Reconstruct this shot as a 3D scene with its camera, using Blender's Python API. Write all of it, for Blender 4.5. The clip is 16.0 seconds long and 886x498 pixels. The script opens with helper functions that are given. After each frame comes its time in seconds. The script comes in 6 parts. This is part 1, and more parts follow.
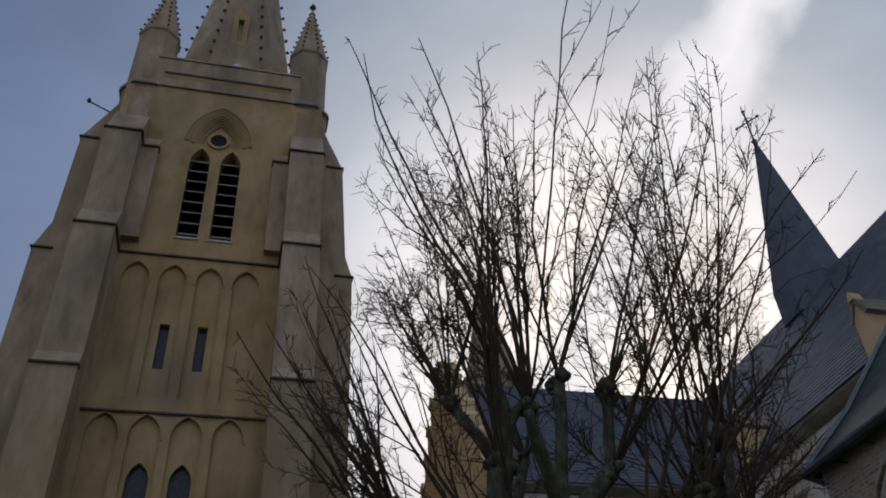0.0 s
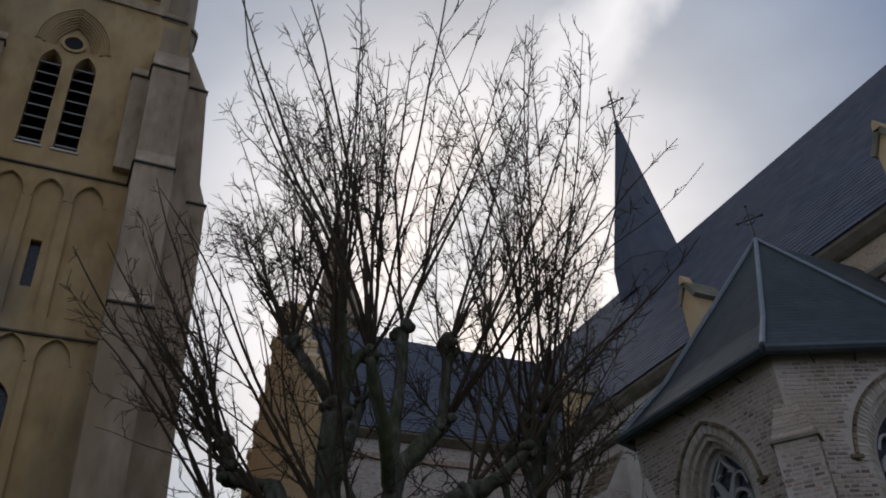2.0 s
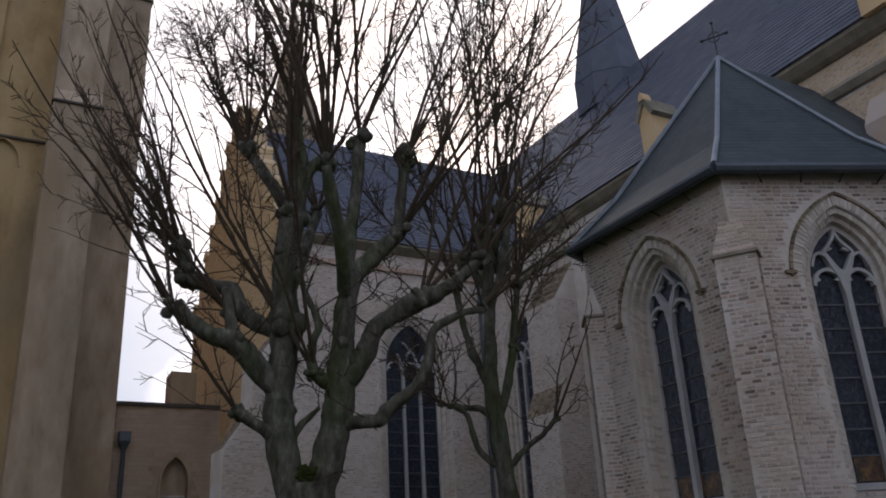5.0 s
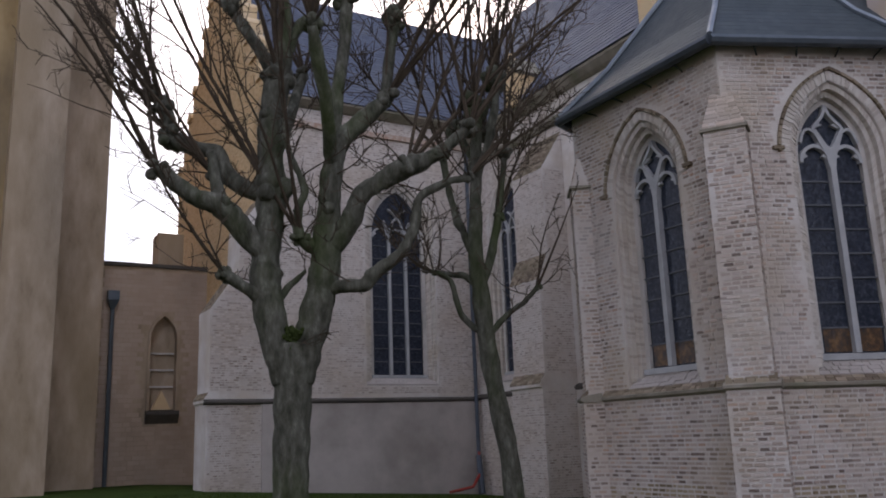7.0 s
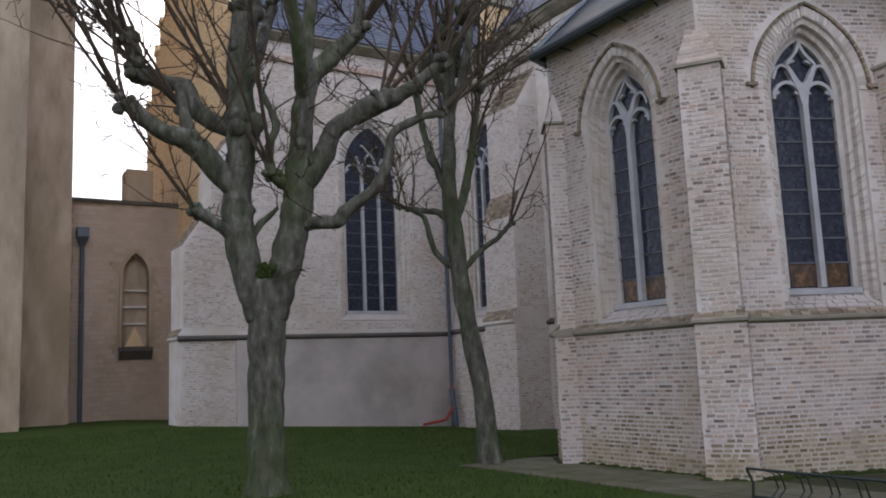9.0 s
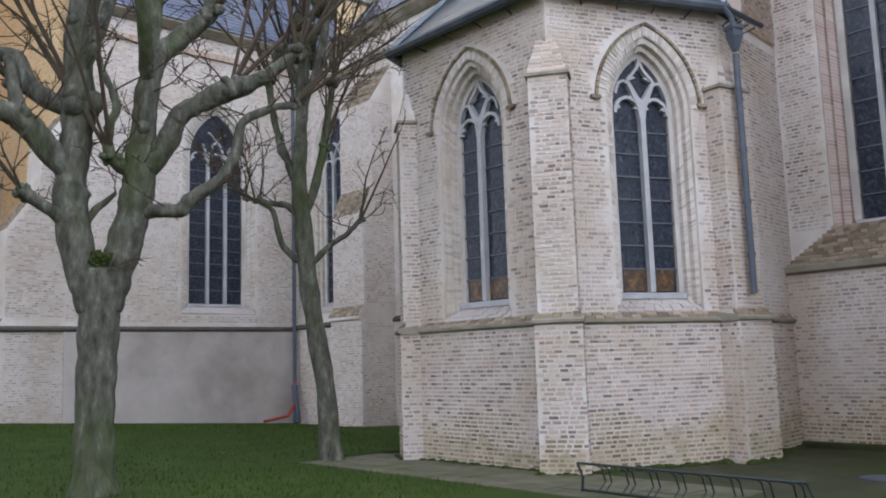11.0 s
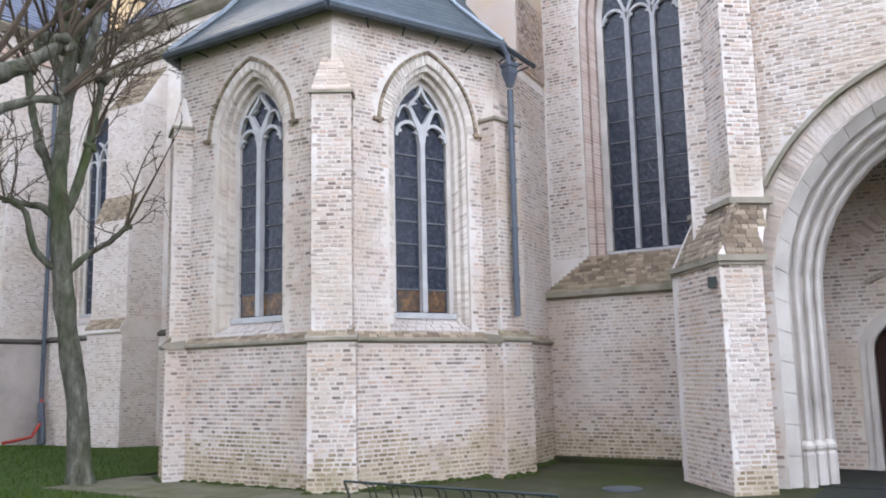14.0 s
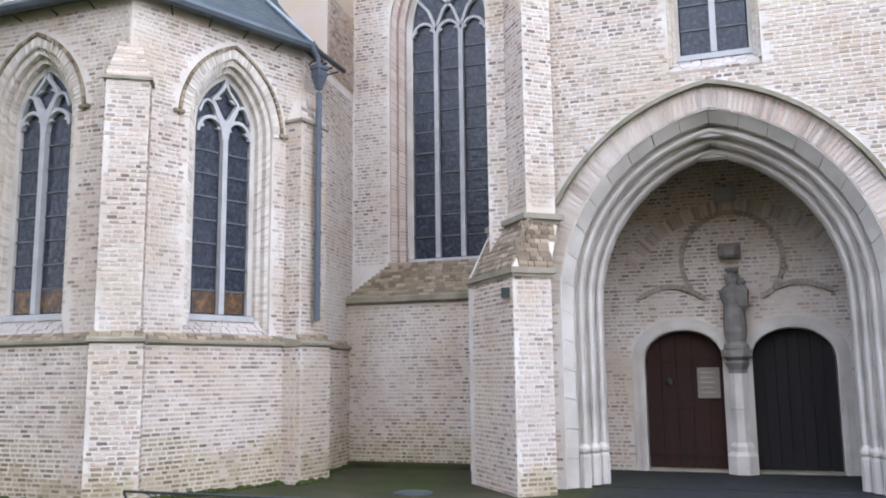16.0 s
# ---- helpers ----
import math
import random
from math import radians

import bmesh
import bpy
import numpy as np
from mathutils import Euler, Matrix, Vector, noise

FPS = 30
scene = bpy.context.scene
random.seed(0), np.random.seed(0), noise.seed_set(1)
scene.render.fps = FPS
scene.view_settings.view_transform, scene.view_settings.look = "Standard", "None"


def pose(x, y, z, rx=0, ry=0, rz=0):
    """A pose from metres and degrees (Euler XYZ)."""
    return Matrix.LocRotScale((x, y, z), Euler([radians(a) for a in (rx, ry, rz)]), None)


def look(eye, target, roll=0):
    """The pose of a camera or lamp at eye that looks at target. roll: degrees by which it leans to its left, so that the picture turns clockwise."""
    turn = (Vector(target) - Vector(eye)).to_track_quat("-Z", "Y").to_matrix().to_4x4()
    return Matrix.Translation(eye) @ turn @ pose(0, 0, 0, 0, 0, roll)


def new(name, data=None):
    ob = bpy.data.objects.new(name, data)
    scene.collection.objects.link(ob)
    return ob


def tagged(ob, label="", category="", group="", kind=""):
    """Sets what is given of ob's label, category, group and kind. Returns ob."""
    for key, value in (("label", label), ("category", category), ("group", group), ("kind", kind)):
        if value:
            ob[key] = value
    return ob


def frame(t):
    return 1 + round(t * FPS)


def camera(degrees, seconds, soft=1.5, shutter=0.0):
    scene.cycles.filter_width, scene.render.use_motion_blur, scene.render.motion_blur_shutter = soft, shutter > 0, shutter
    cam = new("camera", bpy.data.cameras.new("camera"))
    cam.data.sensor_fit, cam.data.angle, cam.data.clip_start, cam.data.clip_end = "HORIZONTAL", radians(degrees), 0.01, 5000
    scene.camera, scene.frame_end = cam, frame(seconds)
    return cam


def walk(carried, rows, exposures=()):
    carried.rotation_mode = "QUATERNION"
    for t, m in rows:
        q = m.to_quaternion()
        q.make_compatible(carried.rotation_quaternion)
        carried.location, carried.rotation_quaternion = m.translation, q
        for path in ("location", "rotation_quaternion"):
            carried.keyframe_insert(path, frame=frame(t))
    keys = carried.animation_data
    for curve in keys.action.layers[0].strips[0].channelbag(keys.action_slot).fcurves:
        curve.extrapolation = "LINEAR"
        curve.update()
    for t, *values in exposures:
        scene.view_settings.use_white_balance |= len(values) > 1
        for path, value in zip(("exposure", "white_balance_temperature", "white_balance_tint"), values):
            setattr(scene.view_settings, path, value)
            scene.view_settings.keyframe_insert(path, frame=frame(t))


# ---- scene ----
cam = camera(55.20, 16.0, soft=1.9)
EYE = (0.0, 0.0, 1.6)
EXPOSURES = [(0, -0.75, 6250, 9), (2.5, -0.74, 6250, 9), (3.5, -0.58, 6300, 10), (4, -0.36, 6350, 11), (6.5, 0.38, 6450, 18), (8, 1.12, 6450, 16), (10.3, 1.28, 6400, 11), (10.8, 1.58, 6350, 10), (11.5, 2.60, 6350, 10), (12, 2.68, 6400, 11), (13, 2.54, 6400, 11), (16, 2.56, 6400, 10)]
PATH = [
    (0.0, pose(*EYE, 128.46, 2.82, -13.27)),
    (0.5, pose(*EYE, 128.22, 2.90, -16.61)),
    (1.0, pose(*EYE, 127.52, 3.05, -20.10)),
    (1.5, pose(*EYE, 126.35, 3.10, -22.76)),
    (2.0, pose(*EYE, 124.34, 3.10, -24.99)),
    (2.5, pose(*EYE, 122.13, 3.08, -26.14)),
    (3.0, pose(*EYE, 119.39, 2.78, -26.99)),
    (3.5, pose(*EYE, 117.03, 2.43, -27.49)),
    (4.0, pose(*EYE, 114.60, 2.03, -27.96)),
    (4.2, pose(*EYE, 114.06, 2.66, -27.63)),
    (6.3, pose(*EYE, 105.51, 2.27, -29.02)),
    (6.5, pose(*EYE, 104.67, 2.24, -29.17)),
    (7.0, pose(*EYE, 102.47, 2.07, -29.56)),
    (7.5, pose(*EYE, 100.96, 2.08, -29.80)),
    (8.0, pose(*EYE, 99.50, 2.10, -29.93)),
    (8.2, pose(*EYE, 98.98, 2.17, -29.99)),
    (10.3, pose(*EYE, 97.10, 1.99, -36.63)),
    (10.5, pose(*EYE, 97.23, 1.90, -37.95)),
    (11.0, pose(*EYE, 97.51, 1.74, -41.71)),
    (11.5, pose(*EYE, 97.60, 1.63, -44.81)),
    (12.0, pose(*EYE, 97.71, 1.51, -47.67)),
    (12.5, pose(*EYE, 97.88, 1.41, -49.78)),
    (13.0, pose(*EYE, 98.07, 1.43, -52.14)),
    (13.5, pose(*EYE, 98.18, 1.30, -54.32)),
    (14.0, pose(*EYE, 98.30, 1.23, -56.92)),
    (14.5, pose(*EYE, 98.39, 1.16, -59.43)),
    (15.0, pose(*EYE, 98.43, 0.89, -62.80)),
    (15.5, pose(*EYE, 98.44, 0.74, -66.33)),
    (16.0, pose(*EYE, 98.42, 0.70, -70.45)),
]
walk(cam, PATH, exposures=EXPOSURES)

# ---- light ----
SUN_AZ, SUN_EL = 28.0, 31.0
sun_way = Vector((math.sin(radians(SUN_AZ)) * math.cos(radians(SUN_EL)), math.cos(radians(SUN_AZ)) * math.cos(radians(SUN_EL)), math.sin(radians(SUN_EL))))
sun = new("sun", bpy.data.lights.new("sun", "SUN"))
sun.data.energy, sun.data.angle, sun.data.color = 0.6, radians(20), (1.0, 0.9, 0.76)
sun.matrix_world = look(sun_way * 200, (0, 0, 0))

world = bpy.data.worlds.new("sky")
scene.world = world
world.use_nodes = True
wn, wl = world.node_tree.nodes, world.node_tree.links
wn.clear()


def wnode(kind, op=None):
    n = wn.new(kind)
    if op:
        n.operation = op
    return n


def wmath(op, a, b=None):
    n = wnode("ShaderNodeMath", op)
    for i, v in enumerate((a, b)):
        if v is None:
            continue
        if isinstance(v, (int, float)):
            n.inputs[i].default_value = v
        else:
            wl.new(v, n.inputs[i])
    return n.outputs[0]


def wramp(value, stops):
    n = wnode("ShaderNodeValToRGB")
    while len(n.color_ramp.elements) < len(stops):
        n.color_ramp.elements.new(0.5)
    for e, (p, c) in zip(n.color_ramp.elements, stops):
        e.position, e.color = p, (*c, 1)
    wl.new(value, n.inputs[0])
    return n.outputs[0]


def wmix(kind, fac, a, b):
    n = wnode("ShaderNodeMix")
    n.data_type, n.blend_type = "RGBA", kind
    for i, v in ((0, fac), (6, a), (7, b)):
        if isinstance(v, (int, float)):
            n.inputs[i].default_value = v
        elif isinstance(v, tuple):
            n.inputs[i].default_value = (*v, 1)
        else:
            wl.new(v, n.inputs[i])
    return n.outputs[2]


sky = wnode("ShaderNodeTexSky")
sky.sky_type, sky.sun_disc = "NISHITA", False
sky.sun_elevation, sky.sun_rotation, sky.air_density, sky.dust_density = radians(SUN_EL), radians(SUN_AZ), 1.0, 2.0
geo = wnode("ShaderNodeTexCoord")
way = geo.outputs["Generated"]
dot = wnode("ShaderNodeVectorMath", "DOT_PRODUCT")
wl.new(way, dot.inputs[0])
dot.inputs[1].default_value = sun_way
veil_noise = wnode("ShaderNodeTexNoise")
veil_noise.inputs["Scale"].default_value, veil_noise.inputs["Detail"].default_value, veil_noise.inputs["Roughness"].default_value = 2.2, 6.0, 0.55
stretch = wnode("ShaderNodeMapping")
stretch.inputs["Scale"].default_value = (1.0, 1.6, 3.2)
stretch.inputs["Rotation"].default_value = (0.2, 0.5, 0.3)
wl.new(way, stretch.inputs["Vector"])
wl.new(stretch.outputs[0], veil_noise.inputs["Vector"])
# thin cloud, bright round the sun and grey-blue away from it
veil = wramp(dot.outputs["Value"], [(0.0, (0.90, 0.955, 1.10)), (0.30, (0.69, 0.755, 0.92)), (0.66, (0.25, 0.36, 0.63)), (0.84, (0.36, 0.455, 0.68)), (0.93, (0.90, 0.93, 1.01)), (0.975, (1.82, 1.70, 1.67)), (1.0, (1.95, 1.7, 1.55))])
cover = wramp(veil_noise.outputs["Fac"], [(0.3, (0.45, 0.45, 0.45)), (0.7, (0.95, 0.95, 0.95))])
blue = wmix("MULTIPLY", 1.0, sky.outputs[0], (0.085, 0.085, 0.085))
both = wmix("MIX", cover, blue, veil)
# a drawn-out cloud that rises from the sun
STREAK_A, STREAK_B = (34.5, 40.0), (47.3, 49.2)


def on_sky(az, el):
    return Vector((math.sin(radians(az)) * math.cos(radians(el)), math.cos(radians(az)) * math.cos(radians(el)), math.sin(radians(el))))


side = on_sky(*STREAK_A).cross(on_sky(*STREAK_B)).normalized()
off = wnode("ShaderNodeVectorMath", "DOT_PRODUCT")
wl.new(way, off.inputs[0])
off.inputs[1].default_value = side
puff = wnode("ShaderNodeTexNoise")
puff.inputs["Scale"].default_value, puff.inputs["Detail"].default_value = 16.0, 5.0
wl.new(way, puff.inputs["Vector"])
wob = wmath("MULTIPLY", wmath("SUBTRACT", puff.outputs["Fac"], 0.5), 0.07)
band = wmath("ABSOLUTE", wmath("ADD", off.outputs["Value"], wob))
band = wramp(band, [(0.0, (1, 1, 1)), (0.025, (0.75, 0.75, 0.75)), (0.055, (0, 0, 0))])
near = wramp(dot.outputs["Value"], [(0.70, (0, 0, 0)), (0.84, (1, 1, 1))])
streak = wmix("MULTIPLY", 1.0, band, near)
final = wmix("MIX", streak, both, (1.6, 1.52, 1.5))
back = wnode("ShaderNodeBackground")
back.inputs["Strength"].default_value = 1.0
wl.new(final, back.inputs["Color"])
wl.new(back.outputs[0], wnode("ShaderNodeOutputWorld").inputs["Surface"])

# ---- materials ----


def material(name, stops, scale=6.0, rough=0.85, bump=0.25, bump_scale=60.0, metal=0.0, island=0.0, obj=0.0, stain=None, stretch_z=1.0, stain2=None):
    """stops: base colours along a noise; island/obj: share of each piece's own chance in that mix; stain: (colour, scale, amount)."""
    m = bpy.data.materials.new(name)
    m.use_nodes = True
    nt = m.node_tree
    n, l = nt.nodes, nt.links
    bsdf = n["Principled BSDF"]
    tc = n.new("ShaderNodeTexCoord")
    mp = n.new("ShaderNodeMapping")
    mp.inputs["Scale"].default_value = (1, 1, stretch_z)
    l.new(tc.outputs["Object"], mp.inputs["Vector"])
    g = n.new("ShaderNodeNewGeometry")
    l.new(g.outputs["Position"], mp.inputs["Vector"])
    noise1 = n.new("ShaderNodeTexNoise")
    noise1.inputs["Scale"].default_value, noise1.inputs["Detail"].default_value, noise1.inputs["Roughness"].default_value = scale, 7.0, 0.62
    l.new(mp.outputs[0], noise1.inputs["Vector"])
    fac = noise1.outputs["Fac"]
    if island or obj:
        mixer = n.new("ShaderNodeMix")
        mixer.inputs[0].default_value = island or obj
        l.new(fac, mixer.inputs[2])
        if obj:
            oi = n.new("ShaderNodeObjectInfo")
            l.new(oi.outputs["Random"], mixer.inputs[3])
        else:
            l.new(g.outputs["Random Per Island"], mixer.inputs[3])
        fac = mixer.outputs[0]
    ramp = n.new("ShaderNodeValToRGB")
    while len(ramp.color_ramp.elements) < len(stops):
        ramp.color_ramp.elements.new(0.5)
    for e, (p, c) in zip(ramp.color_ramp.elements, stops):
        e.position, e.color = p, (*c, 1)
    l.new(fac, ramp.inputs[0])
    colour = ramp.outputs[0]
    for sc, ssize, amount in [q for q in (stain, stain2) if q]:
        ns = n.new("ShaderNodeTexNoise")
        ns.inputs["Scale"].default_value, ns.inputs["Detail"].default_value = ssize, 5.0
        l.new(mp.outputs[0], ns.inputs["Vector"])
        rs = n.new("ShaderNodeValToRGB")
        rs.color_ramp.elements[0].position, rs.color_ramp.elements[0].color = 0.48, (0, 0, 0, 1)
        rs.color_ramp.elements[1].position, rs.color_ramp.elements[1].color = 0.72, (amount, amount, amount, 1)
        l.new(ns.outputs["Fac"], rs.inputs[0])
        mx = n.new("ShaderNodeMix")
        mx.data_type = "RGBA"
        l.new(rs.outputs[0], mx.inputs[0])
        l.new(colour, mx.inputs[6])
        mx.inputs[7].default_value = (*sc, 1)
        colour = mx.outputs[2]
    l.new(colour, bsdf.inputs["Base Color"])
    bsdf.inputs["Roughness"].default_value, bsdf.inputs["Metallic"].default_value = rough, metal
    if bump:
        nb = n.new("ShaderNodeTexNoise")
        nb.inputs["Scale"].default_value, nb.inputs["Detail"].default_value = bump_scale, 4.0
        l.new(mp.outputs[0], nb.inputs["Vector"])
        bp = n.new("ShaderNodeBump")
        bp.inputs["Strength"].default_value, bp.inputs["Distance"].default_value = bump, 0.02
        l.new(nb.outputs["Fac"], bp.inputs["Height"])
        l.new(bp.outputs[0], bsdf.inputs["Normal"])
    return m


BRICK_STOPS = [(0.0, (0.13, 0.10, 0.084)), (0.15, (0.26, 0.20, 0.166)), (0.30, (0.40, 0.318, 0.268)), (0.5, (0.475, 0.388, 0.332)), (0.72, (0.60, 0.52, 0.47)), (0.88, (0.55, 0.42, 0.335)), (1.0, (0.44, 0.25, 0.178))]
TAN = ((0.50, 0.40, 0.275), 0.8, 0.55)
PALE_STOPS = [(0.0, (0.42, 0.36, 0.31)), (0.3, (0.56, 0.50, 0.44)), (0.8, (0.68, 0.63, 0.57)), (1.0, (0.60, 0.52, 0.44))]
M_BRICK = material("pale_brick", BRICK_STOPS, 3.0, 0.92, 0.35, 90, island=0.88, stain=((0.66, 0.60, 0.56), 0.55, 0.7), stain2=TAN)
M_BRICK_TAN = material("tan_weathered_brick", BRICK_STOPS, 3.0, 0.92, 0.35, 90, island=0.85, stain=((0.60, 0.49, 0.36), 0.5, 0.75), stain2=((0.52, 0.36, 0.215), 0.9, 0.6))
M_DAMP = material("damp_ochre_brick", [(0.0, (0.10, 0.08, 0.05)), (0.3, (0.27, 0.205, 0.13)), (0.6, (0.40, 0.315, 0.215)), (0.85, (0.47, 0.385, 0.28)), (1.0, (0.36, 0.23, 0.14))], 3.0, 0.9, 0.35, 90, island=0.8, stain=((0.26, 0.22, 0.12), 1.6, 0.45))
M_ROSE = material("rosy_moulded_brick", [(0.0, (0.40, 0.29, 0.245)), (0.35, (0.52, 0.40, 0.345)), (0.75, (0.61, 0.52, 0.465)), (1.0, (0.47, 0.30, 0.235))], 3.0, 0.92, 0.35, 90, island=0.8)
M_PALE = material("pale_moulded_brick", PALE_STOPS, 3.0, 0.92, 0.35, 90, island=0.8, stain2=TAN)
M_BRICK_PIECE = material("pale_brick_single", BRICK_STOPS, 3.0, 0.92, 0.35, 90, obj=0.88, stain=((0.66, 0.60, 0.56), 0.55, 0.7), stain2=TAN)
M_WEATHERED = material("mossy_weathered_brick", [(0.0, (0.08, 0.06, 0.045)), (0.3, (0.18, 0.135, 0.095)), (0.6, (0.28, 0.22, 0.155)), (0.85, (0.40, 0.32, 0.235)), (1.0, (0.33, 0.19, 0.12))], 3.0, 0.95, 0.6, 40, island=0.6, stain=((0.19, 0.17, 0.10), 1.2, 0.55))
M_MORTAR = material("lime_mortar", [(0.25, (0.55, 0.485, 0.435)), (0.5, (0.66, 0.61, 0.565)), (0.8, (0.74, 0.70, 0.665))], 2.2, 0.95, 0.45, 70, stain=((0.48, 0.365, 0.26), 0.45, 0.5), stain2=TAN)
M_SOFT = material("limewashed_brick", [(0.0, (0.27, 0.21, 0.175)), (0.25, (0.46, 0.38, 0.325)), (0.8, (0.66, 0.59, 0.54)), (1.0, (0.56, 0.44, 0.36))], 3.0, 0.94, 0.35, 90, island=0.8, stain=((0.58, 0.52, 0.47), 0.6, 0.5))
M_RENDER = material("grey_lime_render", [(0.2, (0.36, 0.315, 0.285)), (0.5, (0.47, 0.42, 0.385)), (0.8, (0.55, 0.495, 0.455))], 1.4, 0.95, 0.3, 50, stain=((0.26, 0.225, 0.195), 0.5, 0.7))
M_RIB = material("grey_moulded_brick", [(0.0, (0.24, 0.205, 0.17)), (0.5, (0.36, 0.31, 0.265)), (1.0, (0.46, 0.40, 0.34))], 4.0, 0.95, 0.4, 60, obj=0.6)
M_SHADED_BOARDS = material("shaded_brown_boards", [(0.2, (0.06, 0.045, 0.035)), (0.8, (0.13, 0.10, 0.08))], 2.0, 0.95, 0.3, 40)
M_STONE = material("pale_limestone", [(0.2, (0.38, 0.35, 0.315)), (0.5, (0.55, 0.51, 0.47)), (0.8, (0.65, 0.61, 0.57))], 1.8, 0.85, 0.3, 40, stain=((0.27, 0.25, 0.22), 1.1, 0.5))
M_SILL = material("weathered_sill_stone", [(0.2, (0.17, 0.15, 0.115)), (0.55, (0.30, 0.265, 0.21)), (0.85, (0.40, 0.36, 0.29))], 2.5, 0.9, 0.4, 30, stain=((0.12, 0.13, 0.065), 1.5, 0.7))
M_TOWER = material("ochre_tower_stone", [(0.25, (0.23, 0.155, 0.075)), (0.45, (0.39, 0.275, 0.135)), (0.6, (0.47, 0.34, 0.18)), (0.8, (0.42, 0.32, 0.20))], 1.0, 0.9, 0.3, 25, stain=((0.19, 0.16, 0.115), 0.35, 0.8), stain2=((0.44, 0.27, 0.10), 0.22, 0.6), stretch_z=0.5)
M_TOWER_GREY = material("grey_tower_stone", [(0.25, (0.20, 0.145, 0.095)), (0.42, (0.33, 0.25, 0.17)), (0.58, (0.42, 0.325, 0.235)), (0.75, (0.50, 0.40, 0.30))], 1.6, 0.9, 0.35, 25, stain=((0.16, 0.135, 0.10), 0.5, 0.85), stain2=((0.42, 0.29, 0.15), 0.25, 0.5), stretch_z=0.35)
M_ASHLAR = material("tower_ashlar", [(0.1, (0.27, 0.195, 0.14)), (0.5, (0.41, 0.31, 0.235)), (0.9, (0.49, 0.385, 0.305))], 0.6, 0.9, 0.35, 25, island=0.18, stain=((0.22, 0.18, 0.15), 0.4, 0.75), stretch_z=0.55)
M_EDGE = material("near_black_stone", [(0.3, (0.05, 0.045, 0.04)), (0.7, (0.10, 0.085, 0.07))], 2, 0.9, 0.3, 30)
M_GABLE = material("ochre_gable_brick", [(0.2, (0.54, 0.36, 0.18)), (0.5, (0.68, 0.49, 0.27)), (0.8, (0.76, 0.58, 0.35))], 1.2, 0.9, 0.35, 30, stain=((0.46, 0.38, 0.28), 0.6, 0.5))
M_SLATE = material("blue_grey_slate", [(0.2, (0.070, 0.080, 0.110)), (0.5, (0.10, 0.112, 0.148)), (0.8, (0.135, 0.145, 0.178))], 2.0, 0.7, 0.25, 12, island=0.35, stain=((0.14, 0.14, 0.145), 0.4, 0.4))
M_SLATE_DARK = material("dark_chapel_slate", [(0.2, (0.048, 0.058, 0.066)), (0.5, (0.068, 0.082, 0.090)), (0.8, (0.092, 0.106, 0.114))], 2.0, 0.65, 0.2, 12, island=0.15, stain=((0.09, 0.105, 0.10), 0.5, 0.5))
M_MOSS = material("green_moss", [(0.2, (0.020, 0.030, 0.007)), (0.8, (0.06, 0.078, 0.022))], 14, 0.95, 0.8, 60)
M_LEAD = material("lead_sheet", [(0.2, (0.16, 0.19, 0.22)), (0.8, (0.30, 0.33, 0.36))], 4, 0.5, 0.15, 20, metal=0.4)
M_ZINC = material("dark_zinc", [(0.2, (0.06, 0.075, 0.09)), (0.8, (0.12, 0.14, 0.16))], 3, 0.5, 0.15, 25, metal=0.5)
M_PIPE = material("blue_grey_paint", [(0.2, (0.05, 0.065, 0.085)), (0.8, (0.095, 0.11, 0.14))], 5, 0.5, 0.1, 40)
M_TRACERY = material("grey_tracery_stone", [(0.2, (0.32, 0.32, 0.33)), (0.8, (0.52, 0.52, 0.52))], 3, 0.8, 0.25, 40)
M_DOOR1 = material("red_brown_oak", [(0.2, (0.012, 0.0038, 0.0026)), (0.8, (0.038, 0.011, 0.006))], 6, 0.85, 0.2, 30, stretch_z=0.1)
M_DOOR2 = material("dark_oak", [(0.2, (0.004, 0.0035, 0.004)), (0.8, (0.012, 0.010, 0.011))], 6, 0.85, 0.2, 30, stretch_z=0.1)
M_STATUE = material("dark_statue_stone", [(0.2, (0.10, 0.09, 0.085)), (0.8, (0.27, 0.25, 0.23))], 5, 0.8, 0.3, 40)
M_BARK = material("grey_green_bark", [(0.25, (0.028, 0.028, 0.020)), (0.42, (0.072, 0.071, 0.054)), (0.58, (0.125, 0.122, 0.098)), (0.75, (0.25, 0.245, 0.205))], 9, 0.95, 0.8, 30, stain=((0.06, 0.085, 0.022), 1.3, 0.7), stretch_z=0.4)
M_TWIG = material("brown_twig_bark", [(0.2, (0.045, 0.034, 0.025)), (0.8, (0.105, 0.080, 0.055))], 5, 0.9, 0.0)
M_GROUND = material("mossy_paving", [(0.2, (0.026, 0.032, 0.012)), (0.5, (0.048, 0.048, 0.026)), (0.8, (0.09, 0.08, 0.055))], 1.4, 0.9, 0.5, 30, stain=((0.035, 0.048, 0.010), 0.7, 0.9))
M_PATH = material("grey_slabs", [(0.2, (0.075, 0.072, 0.045)), (0.8, (0.175, 0.16, 0.11))], 2.5, 0.9, 0.5, 35, stain=((0.06, 0.072, 0.022), 1.2, 0.8))
M_ASPHALT = material("dark_asphalt", [(0.2, (0.018, 0.019, 0.021)), (0.8, (0.042, 0.042, 0.043))], 5.0, 0.85, 0.5, 90, stain=((0.035, 0.042, 0.02), 0.8, 0.6))
M_LAWN = material("lawn_soil", [(0.2, (0.018, 0.033, 0.004)), (0.5, (0.031, 0.054, 0.007)), (0.8, (0.052, 0.074, 0.013))], 1.2, 0.95, 0.5, 60)
